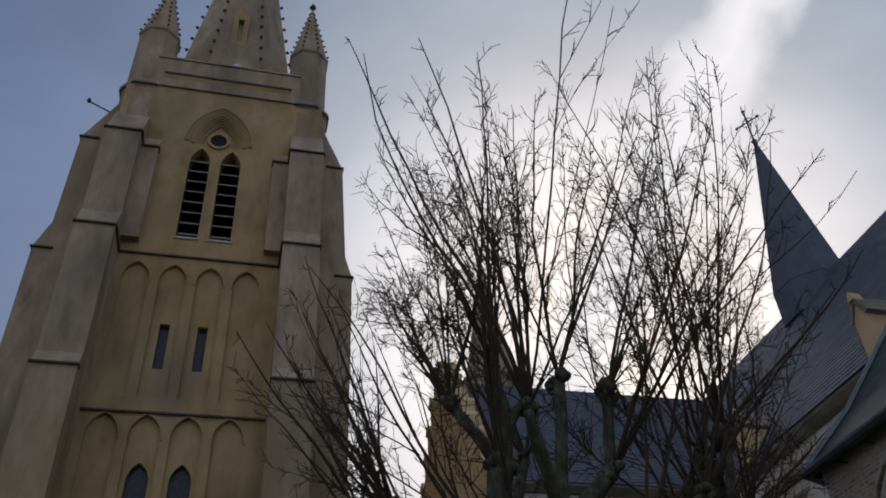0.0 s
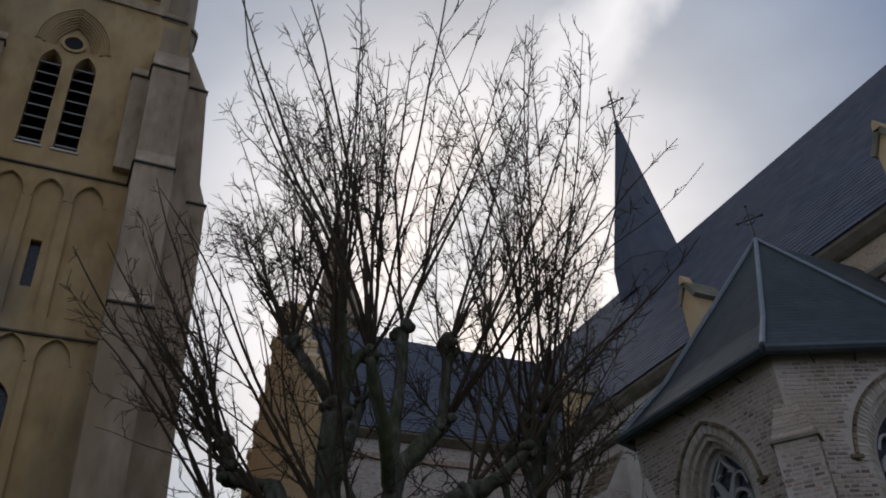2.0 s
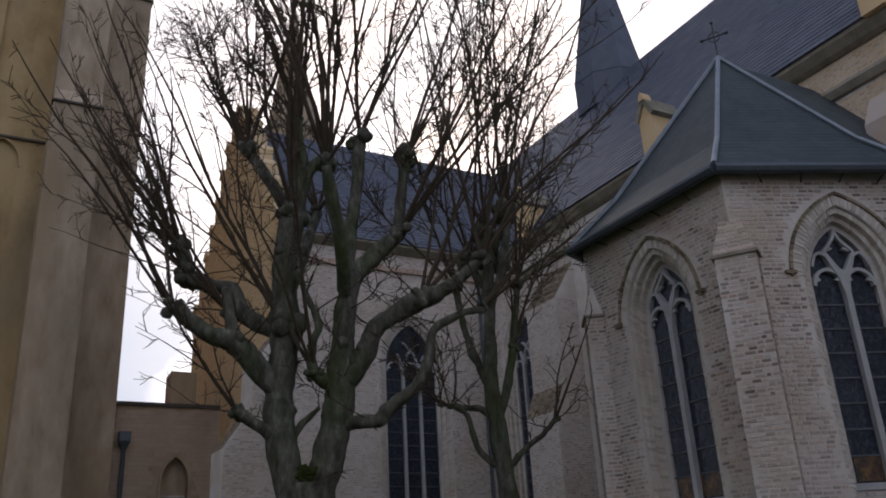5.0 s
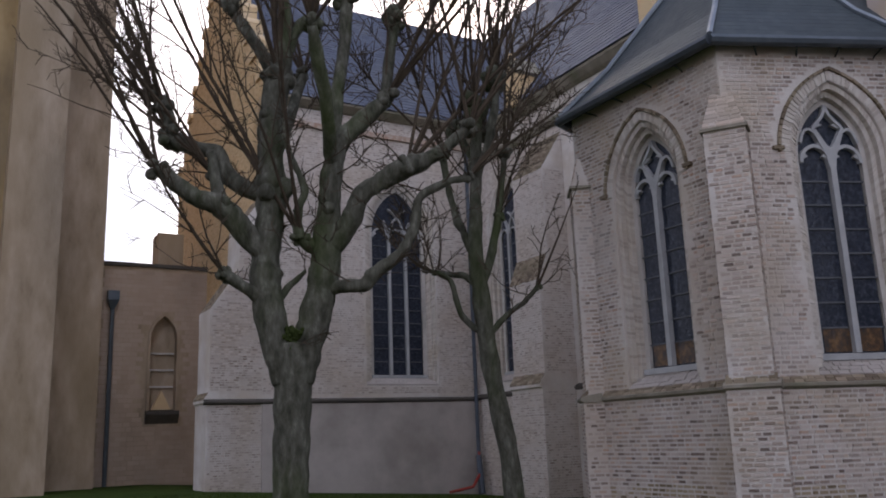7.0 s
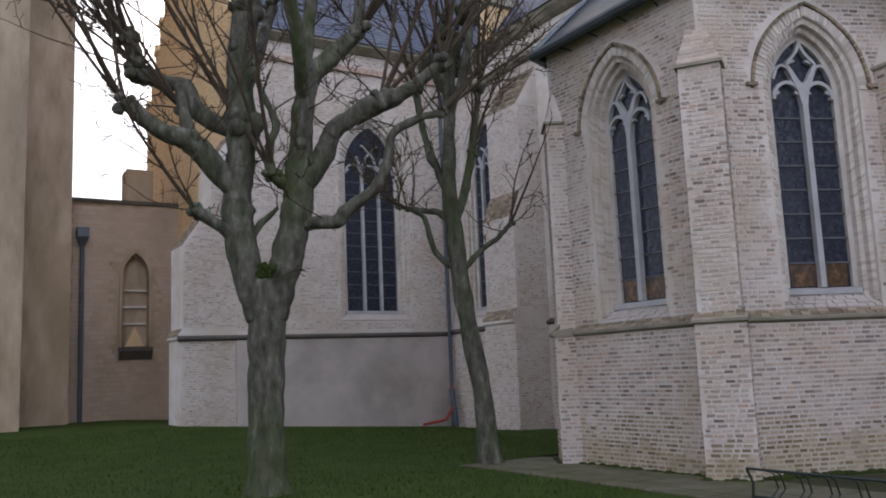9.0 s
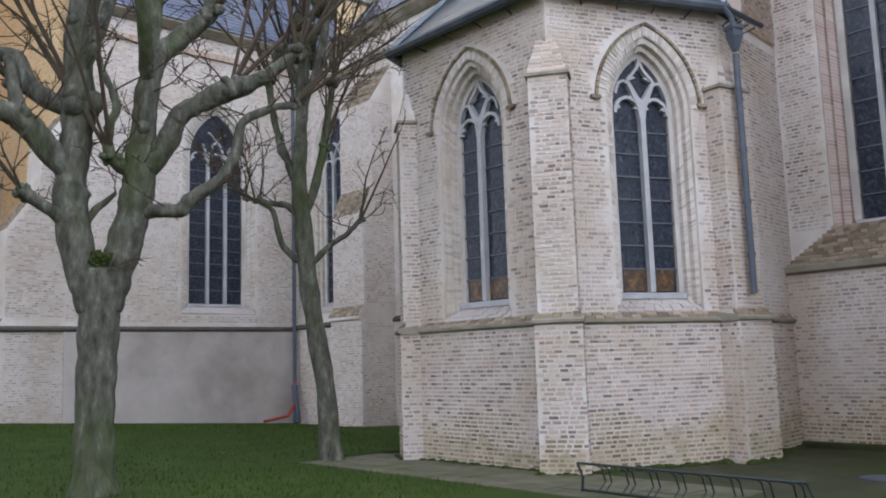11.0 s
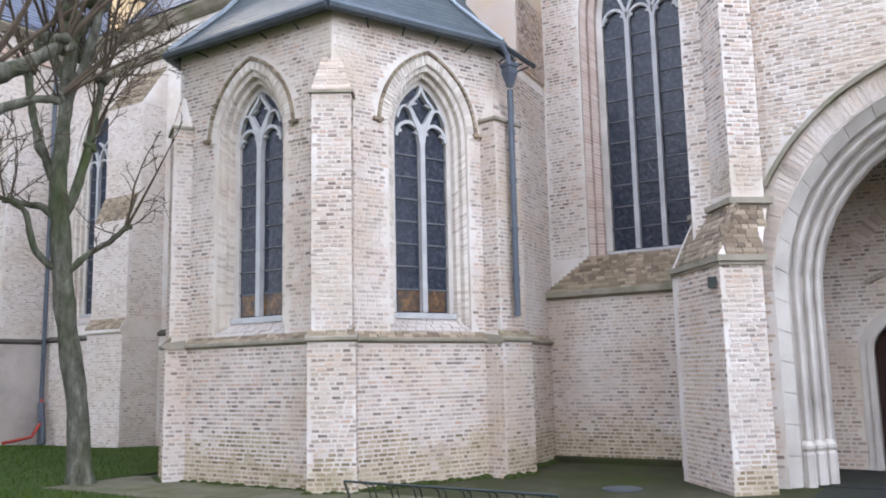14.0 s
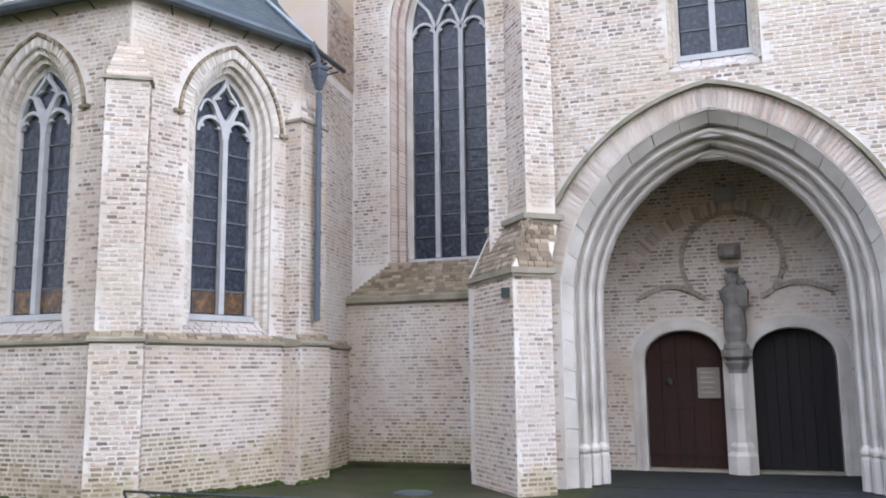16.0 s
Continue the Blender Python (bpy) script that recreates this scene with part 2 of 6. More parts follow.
M_GRASS = material("grass_blades", [(0.1, (0.020, 0.044, 0.005)), (0.6, (0.043, 0.076, 0.009)), (0.95, (0.085, 0.105, 0.021))], 0.8, 0.8, 0.0, island=0.5)
M_IRON = material("dark_green_iron", [(0.2, (0.015, 0.022, 0.02)), (0.8, (0.04, 0.05, 0.045))], 8, 0.5, 0.1, 50)
# pale paper with the porch's shade mixed into its colour
M_PAPER = material("shaded_paper", [(0.3, (0.17, 0.145, 0.12)), (0.8, (0.25, 0.21, 0.175))], 4, 0.7, 0.0)
M_WHITE = material("white_enamel", [(0.3, (0.6, 0.6, 0.6)), (0.8, (0.75, 0.75, 0.75))], 4, 0.5, 0.0)
M_HOSE = material("red_hose", [(0.3, (0.30, 0.03, 0.02)), (0.8, (0.42, 0.06, 0.04))], 4, 0.5, 0.0)
M_LOUVRE = material("grey_slate_louvre", [(0.3, (0.20, 0.20, 0.20)), (0.8, (0.34, 0.33, 0.31))], 3, 0.7, 0.1, 30)
# near-black colour that stands in for the shade inside openings
M_DARK = material("interior_shade", [(0.3, (0.01, 0.01, 0.012)), (0.8, (0.02, 0.02, 0.022))], 2, 0.95, 0.0)


def glass_material():
    m = material("leaded_glass", [(0.25, (0.012, 0.014, 0.020)), (0.5, (0.028, 0.034, 0.050)), (0.75, (0.075, 0.085, 0.11))], 16.0, 0.2, 0.5, 11)
    m.node_tree.nodes["Principled BSDF"].inputs["IOR"].default_value = 1.36
    return m


M_GLASS = glass_material()
M_STAINED = material("amber_stained_glass", [(0.3, (0.02, 0.02, 0.025)), (0.5, (0.09, 0.05, 0.025)), (0.65, (0.22, 0.12, 0.05)), (0.8, (0.05, 0.04, 0.04))], 9.0, 0.3, 0.3, 20)
M_SADDLE = material("dull_saddle_bar", [(0.2, (0.07, 0.075, 0.085)), (0.8, (0.13, 0.135, 0.15))], 4, 0.7, 0.0)
for m in (M_GRASS, M_LAWN, M_GROUND, M_PATH, M_ASPHALT, M_MOSS, M_BARK, M_TWIG, M_SLATE, M_SLATE_DARK):
    m.node_tree.nodes["Principled BSDF"].inputs["Specular IOR Level"].default_value = 0.15

# ---- building blocks ----


class Build:
    """Collects vertices and faces of one mesh."""

    def __init__(self):
        self.v, self.f = [], []

    def poly(self, pts):
        k = len(self.v)
        self.v += [tuple(p) for p in pts]
        self.f.append(tuple(range(k, k + len(pts))))

    def loft(self, a, b, closed=True):
        k, n = len(self.v), len(a)
        self.v += [tuple(p) for p in a] + [tuple(p) for p in b]
        for i in range(n if closed else n - 1):
            j = (i + 1) % n
            self.f.append((k + i, k + j, k + n + j, k + n + i))

    def hull(self, a, b):
        """A solid between two outlines with as many points."""
        self.loft(a, b)
        self.poly(list(reversed(a)))
        self.poly(b)

    def box(self, x0, x1, y0, y1, z0, z1):
        r = lambda z: [(x0, y0, z), (x1, y0, z), (x1, y1, z), (x0, y1, z)]
        self.hull(r(z0), r(z1))

    def tube(self, pts, radii, sides=6):
        """A round bar through points."""
        pts = [Vector(p) for p in pts]
        rings = []
        side = None
        for i, p in enumerate(pts):
            d = (pts[min(i + 1, len(pts) - 1)] - pts[max(i - 1, 0)]).normalized()
            if side is None:
                side = d.orthogonal().normalized()
            side = (side - d * side.dot(d))
            side = side.normalized() if side.length > 1e-6 else d.orthogonal().normalized()
            up = d.cross(side)
            r = radii[i] if hasattr(radii, "__len__") else radii
            rings.append([p + (side * math.cos(a) + up * math.sin(a)) * r for a in (2 * math.pi * k / sides for k in range(sides))])
        k = len(self.v)
        for ring in rings:
            self.v += [tuple(p) for p in ring]
        for i in range(len(rings) - 1):
            for j in range(sides):
                a, b = k + i * sides + j, k + i * sides + (j + 1) % sides
                self.f.append((a, b, b + sides, a + sides))
        self.f.append(tuple(k + j for j in reversed(range(sides))))
        self.f.append(tuple(k + (len(rings) - 1) * sides + j for j in range(sides)))

    def lathe(self, cx, cy, profile, sides=8, turn=0.0):
        """A turned solid from (radius, z)."""
        rings = [[(cx + r * math.cos(turn + 2 * math.pi * k / sides), cy + r * math.sin(turn + 2 * math.pi * k / sides), z) for k in range(sides)] for r, z in profile]
        for a, b in zip(rings, rings[1:]):
            self.loft(a, b)
        self.poly(list(reversed(rings[0])))
        self.poly(rings[-1])

    def mesh(self, name):
        me = bpy.data.meshes.new(name)
        me.from_pydata(self.v, [], self.f)
        me.validate()
        bm = bmesh.new()
        bm.from_mesh(me)
        bmesh.ops.remove_doubles(bm, verts=bm.verts, dist=0.0005)
        bmesh.ops.recalc_face_normals(bm, faces=bm.faces)
        bm.to_mesh(me)
        bm.free()
        return me

    def raw(self, name):
        me = bpy.data.meshes.new(name)
        me.from_pydata(self.v, [], self.f)
        return me


def part(name, build, mat, parent=None, label="", kind="", smooth=False, raw=False, category=""):
    me = build.raw(name) if raw else build.mesh(name)
    me.materials.append(mat)
    if smooth:
        me.polygons.foreach_set("use_smooth", [True] * len(me.polygons))
    ob = new(name, me)
    if parent is not None:
        ob.parent = parent
    return tagged(ob, label, category, "", kind)


def thing(name, label, category, kind="", group=""):
    return tagged(new(name), label, category, group, kind)


class Face:
    """A wall's plane: s runs to the right as seen from outside, d outwards."""

    def __init__(self, p0, p1):
        self.o, e = Vector(p0), Vector(p1)
        self.length = (e - self.o).length
        self.u = (e - self.o).normalized()
        self.n = Vector((self.u.y, -self.u.x))

    def at(self, s, z, d=0.0):
        p = self.o + self.u * s + self.n * d
        return (p.x, p.y, z)


def arch(cx, w, z0, zs, R, off=0.0, n=10):
    """A pointed outline from the left foot over the tip to the right foot."""
    zb = z0
    top = math.acos(max(-1.0, min(1.0, (w - R) / (R + off))))
    left = []
    for k in range(n + 1):
        a = math.pi + (top - math.pi) * k / n
        left.append((cx - w + R + (R + off) * math.cos(a), zs + (R + off) * math.sin(a)))
    right = [(2 * cx - s, z) for s, z in reversed(left[:-1])]
    return [(cx - w - off, zb)] + left + right + [(cx + w + off, zb)]


def rise(w, top):
    """The radius of a pointed arch of half width w and rise top."""
    return (top * top + w * w) / (2 * w)


def height_in(outline, s):
    """Upper edge of an opening's outline at s, or None outside it."""
    best = None
    for (a, za), (b, zb) in zip(outline, outline[1:]):
        lo, hi = min(a, b), max(a, b)
        if lo - 1e-7 <= s <= hi + 1e-7 and hi - lo > 1e-7:
            z = za + (zb - za) * (s - a) / (b - a)
            best = z if best is None else max(best, z)
    return best


def wall(build, face, s0, s1, z0, top, thick, openings=(), d=0.0):
    """A wall with openings that go through it. top: a height, or outline points (s, z)."""
    tops = [(s0, top), (s1, top)] if isinstance(top, (int, float)) else top
    cuts = sorted({round(c, 5) for c in [s0, s1, *[p[0] for p in tops], *[p[0] for o in openings for p in o]] if s0 - 1e-6 <= c <= s1 + 1e-6})
    for a, b in zip(cuts, cuts[1:]):
        if b - a < 1e-4:
            continue
        ea, eb = a + 1e-5, b - 1e-5
        spans = [(z0, z0, height_in(tops, ea), height_in(tops, eb))]
        for o in sorted(openings, key=lambda o: o[0][1]):
            ha, hb = height_in(o, ea), height_in(o, eb)
            if ha is None or hb is None:
                continue
            low = o[0][1]
            out = []
            for la, lb, ta, tb in spans:
                if low <= min(ta, tb) and min(ha, hb) >= max(la, lb):
                    out += [(la, lb, low, low), (ha, hb, ta, tb)]
                else:
                    out.append((la, lb, ta, tb))
            spans = out
        for la, lb, ta, tb in spans:
            if ta - la < 1e-4 and tb - lb < 1e-4:
                continue
            build.poly([face.at(a, la, d), face.at(b, lb, d), face.at(b, tb, d), face.at(a, ta, d)])
            build.poly([face.at(a, ta, d - thick), face.at(b, tb, d - thick), face.at(b, lb, d - thick), face.at(a, la, d - thick)])
    for o in openings:
        loop = [face.at(s, z, d) for s, z in o]
        deep = [face.at(s, z, d - thick) for s, z in o]
        build.loft(loop, deep)
    rim = [(s0, z0)] + [p for p in tops] + [(s1, z0)]
    build.loft([face.at(s, z, d) for s, z in rim], [face.at(s, z, d - thick) for s, z in rim])


def band(build, face, inner, outer, d0, d1):
    """A moulding between two outlines, from depth d0 to d1, open at the feet."""
    a0, a1 = [face.at(s, z, d0) for s, z in inner], [face.at(s, z, d1) for s, z in inner]
    b0, b1 = [face.at(s, z, d0) for s, z in outer], [face.at(s, z, d1) for s, z in outer]
    for p, q in ((a1, b1), (b0, a0), (a0, a1), (b1, b0)):
        build.loft(p, q, closed=False)
    build.poly([a0[0], a1[0], b1[0], b0[0]])
    build.poly([a0[-1], b0[-1], b1[-1], a1[-1]])


def slab(build, face, pts, d0, d1):
    build.hull([face.at(s, z, d0) for s, z in pts], [face.at(s, z, d1) for s, z in pts])


def bar(build, face, pts, width, d0, d1):
    """A flat bar of even width along points of a wall's plane."""
    left, right = [], []
    for i, p in enumerate(pts):
        a, b = pts[max(i - 1, 0)], pts[min(i + 1, len(pts) - 1)]
        t = Vector((b[0] - a[0], b[1] - a[1])).normalized()
        left.append((p[0] - t.y * width / 2, p[1] + t.x * width / 2))
        right.append((p[0] + t.y * width / 2, p[1] - t.x * width / 2))
    band(build, face, left, right, d0, d1)


def mould(build, face, s0, s1, profile):
    """A straight moulding along a wall; profile: (d, z) points."""
    build.hull([face.at(s0, z, d) for d, z in profile], [face.at(s1, z, d) for d, z in profile])


def spline(rows, steps=6):
    """Points on a smooth curve through rows of any width."""
    out = []
    for i in range(len(rows) - 1):
        p0, p1, p2, p3 = rows[max(i - 1, 0)], rows[i], rows[i + 1], rows[min(i + 2, len(rows) - 1)]
        for k in range(steps):
            f = k / steps
            out.append(tuple(0.5 * (2 * b + (c - a) * f + (2 * a - 5 * b + 4 * c - d) * f * f + (3 * b - a - 3 * c + d) * f * f * f) for a, b, c, d in zip(p0, p1, p2, p3)))
    return out + [tuple(rows[-1])]


def resampled(line, n):
    """n + 1 points at even steps along a line."""
    run = [0.0]
    for a, b in zip(line, line[1:]):
        run.append(run[-1] + math.dist(a, b))
    out, j = [], 0
    for k in range(n + 1):
        t = run[-1] * k / n
        while j < len(run) - 2 and run[j + 1] < t:
            j += 1
        f = (t - run[j]) / max(1e-9, run[j + 1] - run[j])
        out.append((line[j][0] + (line[j + 1][0] - line[j][0]) * f, line[j][1] + (line[j + 1][1] - line[j][1]) * f))
    return out


def brick_band(build, face, inner, outer, d0, d1, step=0.0625, gap=0.12):
    """A moulding laid of single bricks across its width."""
    n = max(4, round(sum(math.dist(a, b) for a, b in zip(outer, outer[1:])) / step))
    i, o = resampled(inner, n), resampled(outer, n)
    mid = lambda a, b, t: (a[0] + (b[0] - a[0]) * t, a[1] + (b[1] - a[1]) * t)
    for k in range(n):
        j = random.uniform(-0.006, 0.006)
        slab(build, face, [mid(i[k], i[k + 1], gap), mid(o[k], o[k + 1], gap), mid(o[k], o[k + 1], 1 - gap), mid(i[k], i[k + 1], 1 - gap)], d0, d1 + j)


def sloped_bricks(build, face, s0, s1, low, high, inset=0.0, rows=None):
    """Courses of bricks up a slope from (d, z) low to high; inset narrows the top."""
    R = random.Random(round(s0 * 100 + low[1] * 10))
    run = math.dist(low, high)
    rows = rows or max(2, round(run / 0.07))
    for r in range(rows):
        t0, t1 = r / rows, (r + 1) / rows
        a, b = s0 + inset * t0, s1 - inset * t0
        s = a
        while s < b - 0.03:
            c = min(b, s + R.uniform(0.09, 0.2))
            q = [(low[0] + (high[0] - low[0]) * t, low[1] + (high[1] - low[1]) * t) for t in (t0 + 0.012, t1 - 0.012)]
            up = R.uniform(0.010, 0.022)
            build.hull([face.at(s, q[0][1] - 0.05, q[0][0]), face.at(c - 0.012, q[0][1] - 0.05, q[0][0]), face.at(c - 0.012, q[1][1] - 0.05, q[1][0]), face.at(s, q[1][1] - 0.05, q[1][0])], [face.at(s, q[0][1] + up, q[0][0] + up * 0.5), face.at(c - 0.012, q[0][1] + up, q[0][0] + up * 0.5), face.at(c - 0.012, q[1][1] + up, q[1][0] + up * 0.3), face.at(s, q[1][1] + up, q[1][0] + up * 0.3)])
            s = c

# ---- ground ----


def ground_z(x, y):
    k = min(1.0, max(0.0, (y - 14.0) / 9.0))
    k = k * k * (3 - 2 * k)
    return k * max(-0.2, min(0.42, 0.42 - 0.07 * (x - 5.5)))


def sheet(xs, ys, lift=0.0):
    b = Build()
    for y in ys:
        for x in xs:
            b.v.append((x, y, ground_z(x, y) + lift))
    w = len(xs)
    for j in range(len(ys) - 1):
        for i in range(w - 1):
            k = j * w + i
            b.f.append((k, k + 1, k + w + 1, k + w))
    return b


far = [-2500, -900, -350, -150, -80]
xs = far + [x for x in range(-50, 51, 2)] + [-x for x in reversed(far)]
ys = far + [y for y in range(-50, 51, 2)] + [-y for y in reversed(far)]
ground = part("ground", sheet(xs, ys), M_GROUND, label="mossy grey-green paved churchyard ground", kind="structure", category="ground")
L1 = sheet([-14 + 0.6 * i for i in range(37)], [5.0 + 0.6 * i for i in range(13)], 0.03)
L2 = sheet([-14 + 0.7 * i for i in range(41)], [12.2 + 0.7 * i for i in range(26)], 0.03)
k = len(L1.v)
L1.v += L2.v
L1.f += [tuple(q + k for q in f) for f in L2.f]
lawn = part("lawn", L1, M_LAWN, label="dark green lawn under bare trees", kind="structure", category="lawn")
blades = Build()
rng = random.Random(4)
for _ in range(26000):
    y = rng.uniform(7.5, 22.0)
    x = rng.uniform(-1.0, 7.58 if y < 12.2 else 13.0)
    z = ground_z(x, y) + 0.025
    a, h = rng.uniform(0, 6.3), rng.uniform(0.03, 0.075)
    dx, dy = 0.008 * math.cos(a), 0.008 * math.sin(a)
    lx, ly = rng.uniform(-0.03, 0.03), rng.uniform(-0.03, 0.03)
    blades.poly([(x - dx, y - dy, z), (x + dx, y + dy, z), (x + lx, y + ly, z + h)])
part("grass", blades, M_GRASS, None, "short winter grass blades", "stuff", raw=True, category="grass")

# ---- windows ----
NEXT = {"window": 0}


def pointed_window(face, cx, w, sill, spring, apex, lights, deep, out, label, bars=8, orders=3, back=0.42, surround=M_STONE, hood=0.0, lining=M_PALE):
    """A glazed pointed window: w is half the glass's width, out half the opening's at the wall's face."""
    NEXT["window"] += 1
    win = thing("window_%d" % NEXT["window"], label, "window", "structure")
    R = rise(w, apex - spring)
    # stepped reveal
    for k in range(orders):
        f0, f1 = k / orders, (k + 1) / orders
        i = Build()
        o0, o1 = (out - w) * f0, (out - w) * f1
        if k == 0:
            band(i, face, arch(cx, w, sill, spring, R, o0), arch(cx, w, sill, spring, R, o1 + 0.012), -deep - 0.05, -deep * (1 - (f0 + 0.5 / orders)))
            part("reveal_moulding", i, surround, win, "grey stone window frame")
            continue
        d1 = -deep * (1 - (f0 + 0.5 / orders))
        band(i, face, arch(cx, w, sill - 0.2, spring, R, o0 + 0.004), arch(cx, w, sill - 0.2, spring, R, o1 + 0.012), -deep - 0.05, d1 - 0.008)
        part("reveal_bed", i, M_MORTAR, win)
        i = Build()
        brick_band(i, face, arch(cx, w, sill - 0.2, spring, R, o0), arch(cx, w, sill - 0.2, spring, R, o1 - 0.008), d1 - 0.2, d1)
        part("reveal_bricks", i, lining, win, "pale moulded reveal bricks", kind="stuff")
    pane = Build()
    outline = arch(cx, w - 0.02, sill, spring, R)
    pane.poly([face.at(s, z, -deep) for s, z in outline])
    part("pane", pane, M_GLASS, win, "dark leaded glass")
    if hood:
        st = Build()
        slab(st, face, [(cx - w + 0.05, sill + 0.02), (cx + w - 0.05, sill + 0.02), (cx + w - 0.05, sill + 0.36), (cx - w + 0.05, sill + 0.36)], -deep - 0.004, -deep + 0.006)
        part("stained_panel", st, M_STAINED, win, "brown and amber stained glass panel")
    # near-black sheet painted as the unlit room behind the glass
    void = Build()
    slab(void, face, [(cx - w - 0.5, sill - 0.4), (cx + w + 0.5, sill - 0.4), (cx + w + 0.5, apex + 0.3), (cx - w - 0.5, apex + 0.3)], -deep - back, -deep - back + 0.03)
    part("shade_backing", void, M_DARK, win)
    # stone mullions and tracery
    step = 2 * w / lights
    head = spring - 0.1
    mw = 0.085
    for k in range(1, lights):
        m = Build()
        s = cx - w + step * k
        bar(m, face, [(s, sill), (s, head)], mw, -deep, -deep + 0.10)
        part("mullion", m, M_TRACERY, win)
    tr = Build()
    sub = step / 2
    drop = 0.06 if lights == 2 else 0.1
    for k in range(lights):
        c = cx - w + step * (k + 0.5)
        bar(tr, face, arch(c, sub - 0.03, spring - drop - 0.02, spring - drop, rise(sub, sub * 0.95), 0, 6), 0.05, -deep, -deep + 0.08)
        for sgn in (-1, 1):
            slab(tr, face, [(c + sgn * (sub - 0.02), spring - drop + 0.02), (c + sgn * sub * 0.45, spring - drop + 0.07), (c + sgn * (sub - 0.07), spring - drop + sub * 0.62)], -deep, -deep + 0.07)
    if lights == 2:
        low, top = spring - drop, apex - 0.03
        mid = spring + (apex - spring) * 0.46
        for sgn in (-1, 1):
            slab(tr, face, [(cx, low - 0.12), (cx + sgn * 0.05, low - 0.10), (cx + sgn * 0.16 * w, low + 0.08), (cx + sgn * 0.46 * w, mid - 0.02), (cx + sgn * 0.40 * w, mid + 0.05), (cx + sgn * 0.12 * w, low + 0.26), (cx, low + 0.20)], -deep, -deep + 0.095)
            ogee = spline([(cx + sgn * 0.02 * w, low - 0.02), (cx + sgn * 0.14 * w, low + 0.13), (cx + sgn * 0.40 * w, mid - 0.03), (cx + sgn * 0.45 * w, mid + 0.07), (cx + sgn * 0.27 * w, mid + 0.17), (cx + sgn * 0.09 * w, mid + 0.28), (cx, top)], 5)
            bar(tr, face, ogee, 0.045, -deep, -deep + 0.088)
            bar(tr, face, spline([(cx + sgn * 0.43 * w, mid), (cx + sgn * 0.62 * w, mid + 0.05), (cx + sgn * 0.80 * w, mid - 0.01), (cx + sgn * 0.92 * w, mid - 0.16)], 4), 0.04, -deep, -deep + 0.084)
            for za, zb in ((low + 0.26, 0.05), (mid + 0.12, 0.05)):
                slab(tr, face, [(cx + sgn * 0.36 * w, za - zb), (cx + sgn * 0.13 * w, za), (cx + sgn * 0.36 * w, za + zb)], -deep, -deep + 0.065)
    else:
        for k in range(1, lights):
            s = cx - w + step * k
            for sgn in (-1, 1):
                pts = [(s, spring), (s + sgn * step * 0.30, spring + step * 0.75), (s + sgn * step * 0.75, spring + step * 1.25), (s + sgn * step, spring + step * 1.4)]
                pts = [p for p in pts if (height_in(arch(cx, w, sill, spring, R), p[0]) or 0) > p[1]]
                if len(pts) > 1:
                    bar(tr, face, pts, 0.055, -deep, -deep + 0.09)
    part("tracery", tr, M_TRACERY, win, "pale stone bar tracery")
    # saddle bars
    for k in range(1, bars):
        z = sill + (spring - sill) * k / bars
        sb = Build()
        slab(sb, face, [(cx - w, z - 0.012), (cx + w, z - 0.012), (cx + w, z + 0.012), (cx - w, z + 0.012)], -deep - 0.01, -deep + 0.02)
        part("saddle_bar", sb, M_SADDLE, win)
    still = Build()
    mould(still, face, cx - w - 0.08, cx + w + 0.08, [(-deep - 0.02, sill), (-deep + 0.12, sill - 0.02), (-deep + 0.12, sill - 0.10), (-deep - 0.02, sill - 0.12)])
    part("sill", still, M_TRACERY, win, "grey stone sill")
    still = Build()
    mould(still, face, cx - out, cx + out, [(-deep - 0.02, sill - 0.08), (0.0, sill - 0.30), (0.0, sill - 0.33), (-deep - 0.02, sill - 0.33)])
    part("sill_bed", still, M_RENDER, win)
    still = Build()
    sloped_bricks(still, face, cx - out + 0.01, cx + out - 0.01, (0.0, sill - 0.31), (-deep + 0.06, sill - 0.09))
    part("sill_bricks", still, M_RENDER, win, "sloping grey sill bricks", kind="stuff")
    if hood:
        ring = Build()
        a0, a1 = arch(cx, w, spring, spring, R, out - w + 0.012, 20)[1:-1], arch(cx, w, spring, spring, R, out - w + hood, 20)[1:-1]
        brick_band(ring, face, a0, a1, -0.05, 0.012, 0.07, 0.07)
        part("arch_bricks", ring, M_PALE, win, "ring of pale arch bricks", kind="stuff")
        low = spring + 0.08
        h0 = [p for p in arch(cx, w, low, spring, R, out - w + hood + 0.01, 12)]
        h1 = [p for p in arch(cx, w, low, spring, R, out - w + hood + 0.055, 12)]
        hm = Build()
        brick_band(hm, face, h0[1:-1], h1[1:-1], -0.02, 0.045, 0.10, 0.06)
        for sgn in (-1, 1):
            s = cx + sgn * (out + hood + 0.05)
            slab(hm, face, [(s - 0.08, low - 0.05), (s + 0.08, low - 0.05), (s + 0.08, low), (s - 0.08, low)], -0.02, 0.06)
        part("hood_mould", hm, M_WEATHERED, win, "weathered brick hood mould", kind="stuff")
    return arch(cx, w, sill - 0.3, spring, R, out - w)


# unseen plain walls, added behind the path to block low sky light
for name, f in (("sky_block_west", Face((-12.0, -22.0), (-12.0, 18.0))), ("sky_block_south", Face((16.0, -26.0), (-12.0, -26.0)))):
    b = Build()
    wall(b, f, 0.0, f.length, -0.3, 12.0 if f.n.x > 0 else 5.0, 0.4)
    part(name, b, M_TOWER_GREY, None, "plain brown wall, unseen, added to block low sky light", "structure", category="wall")

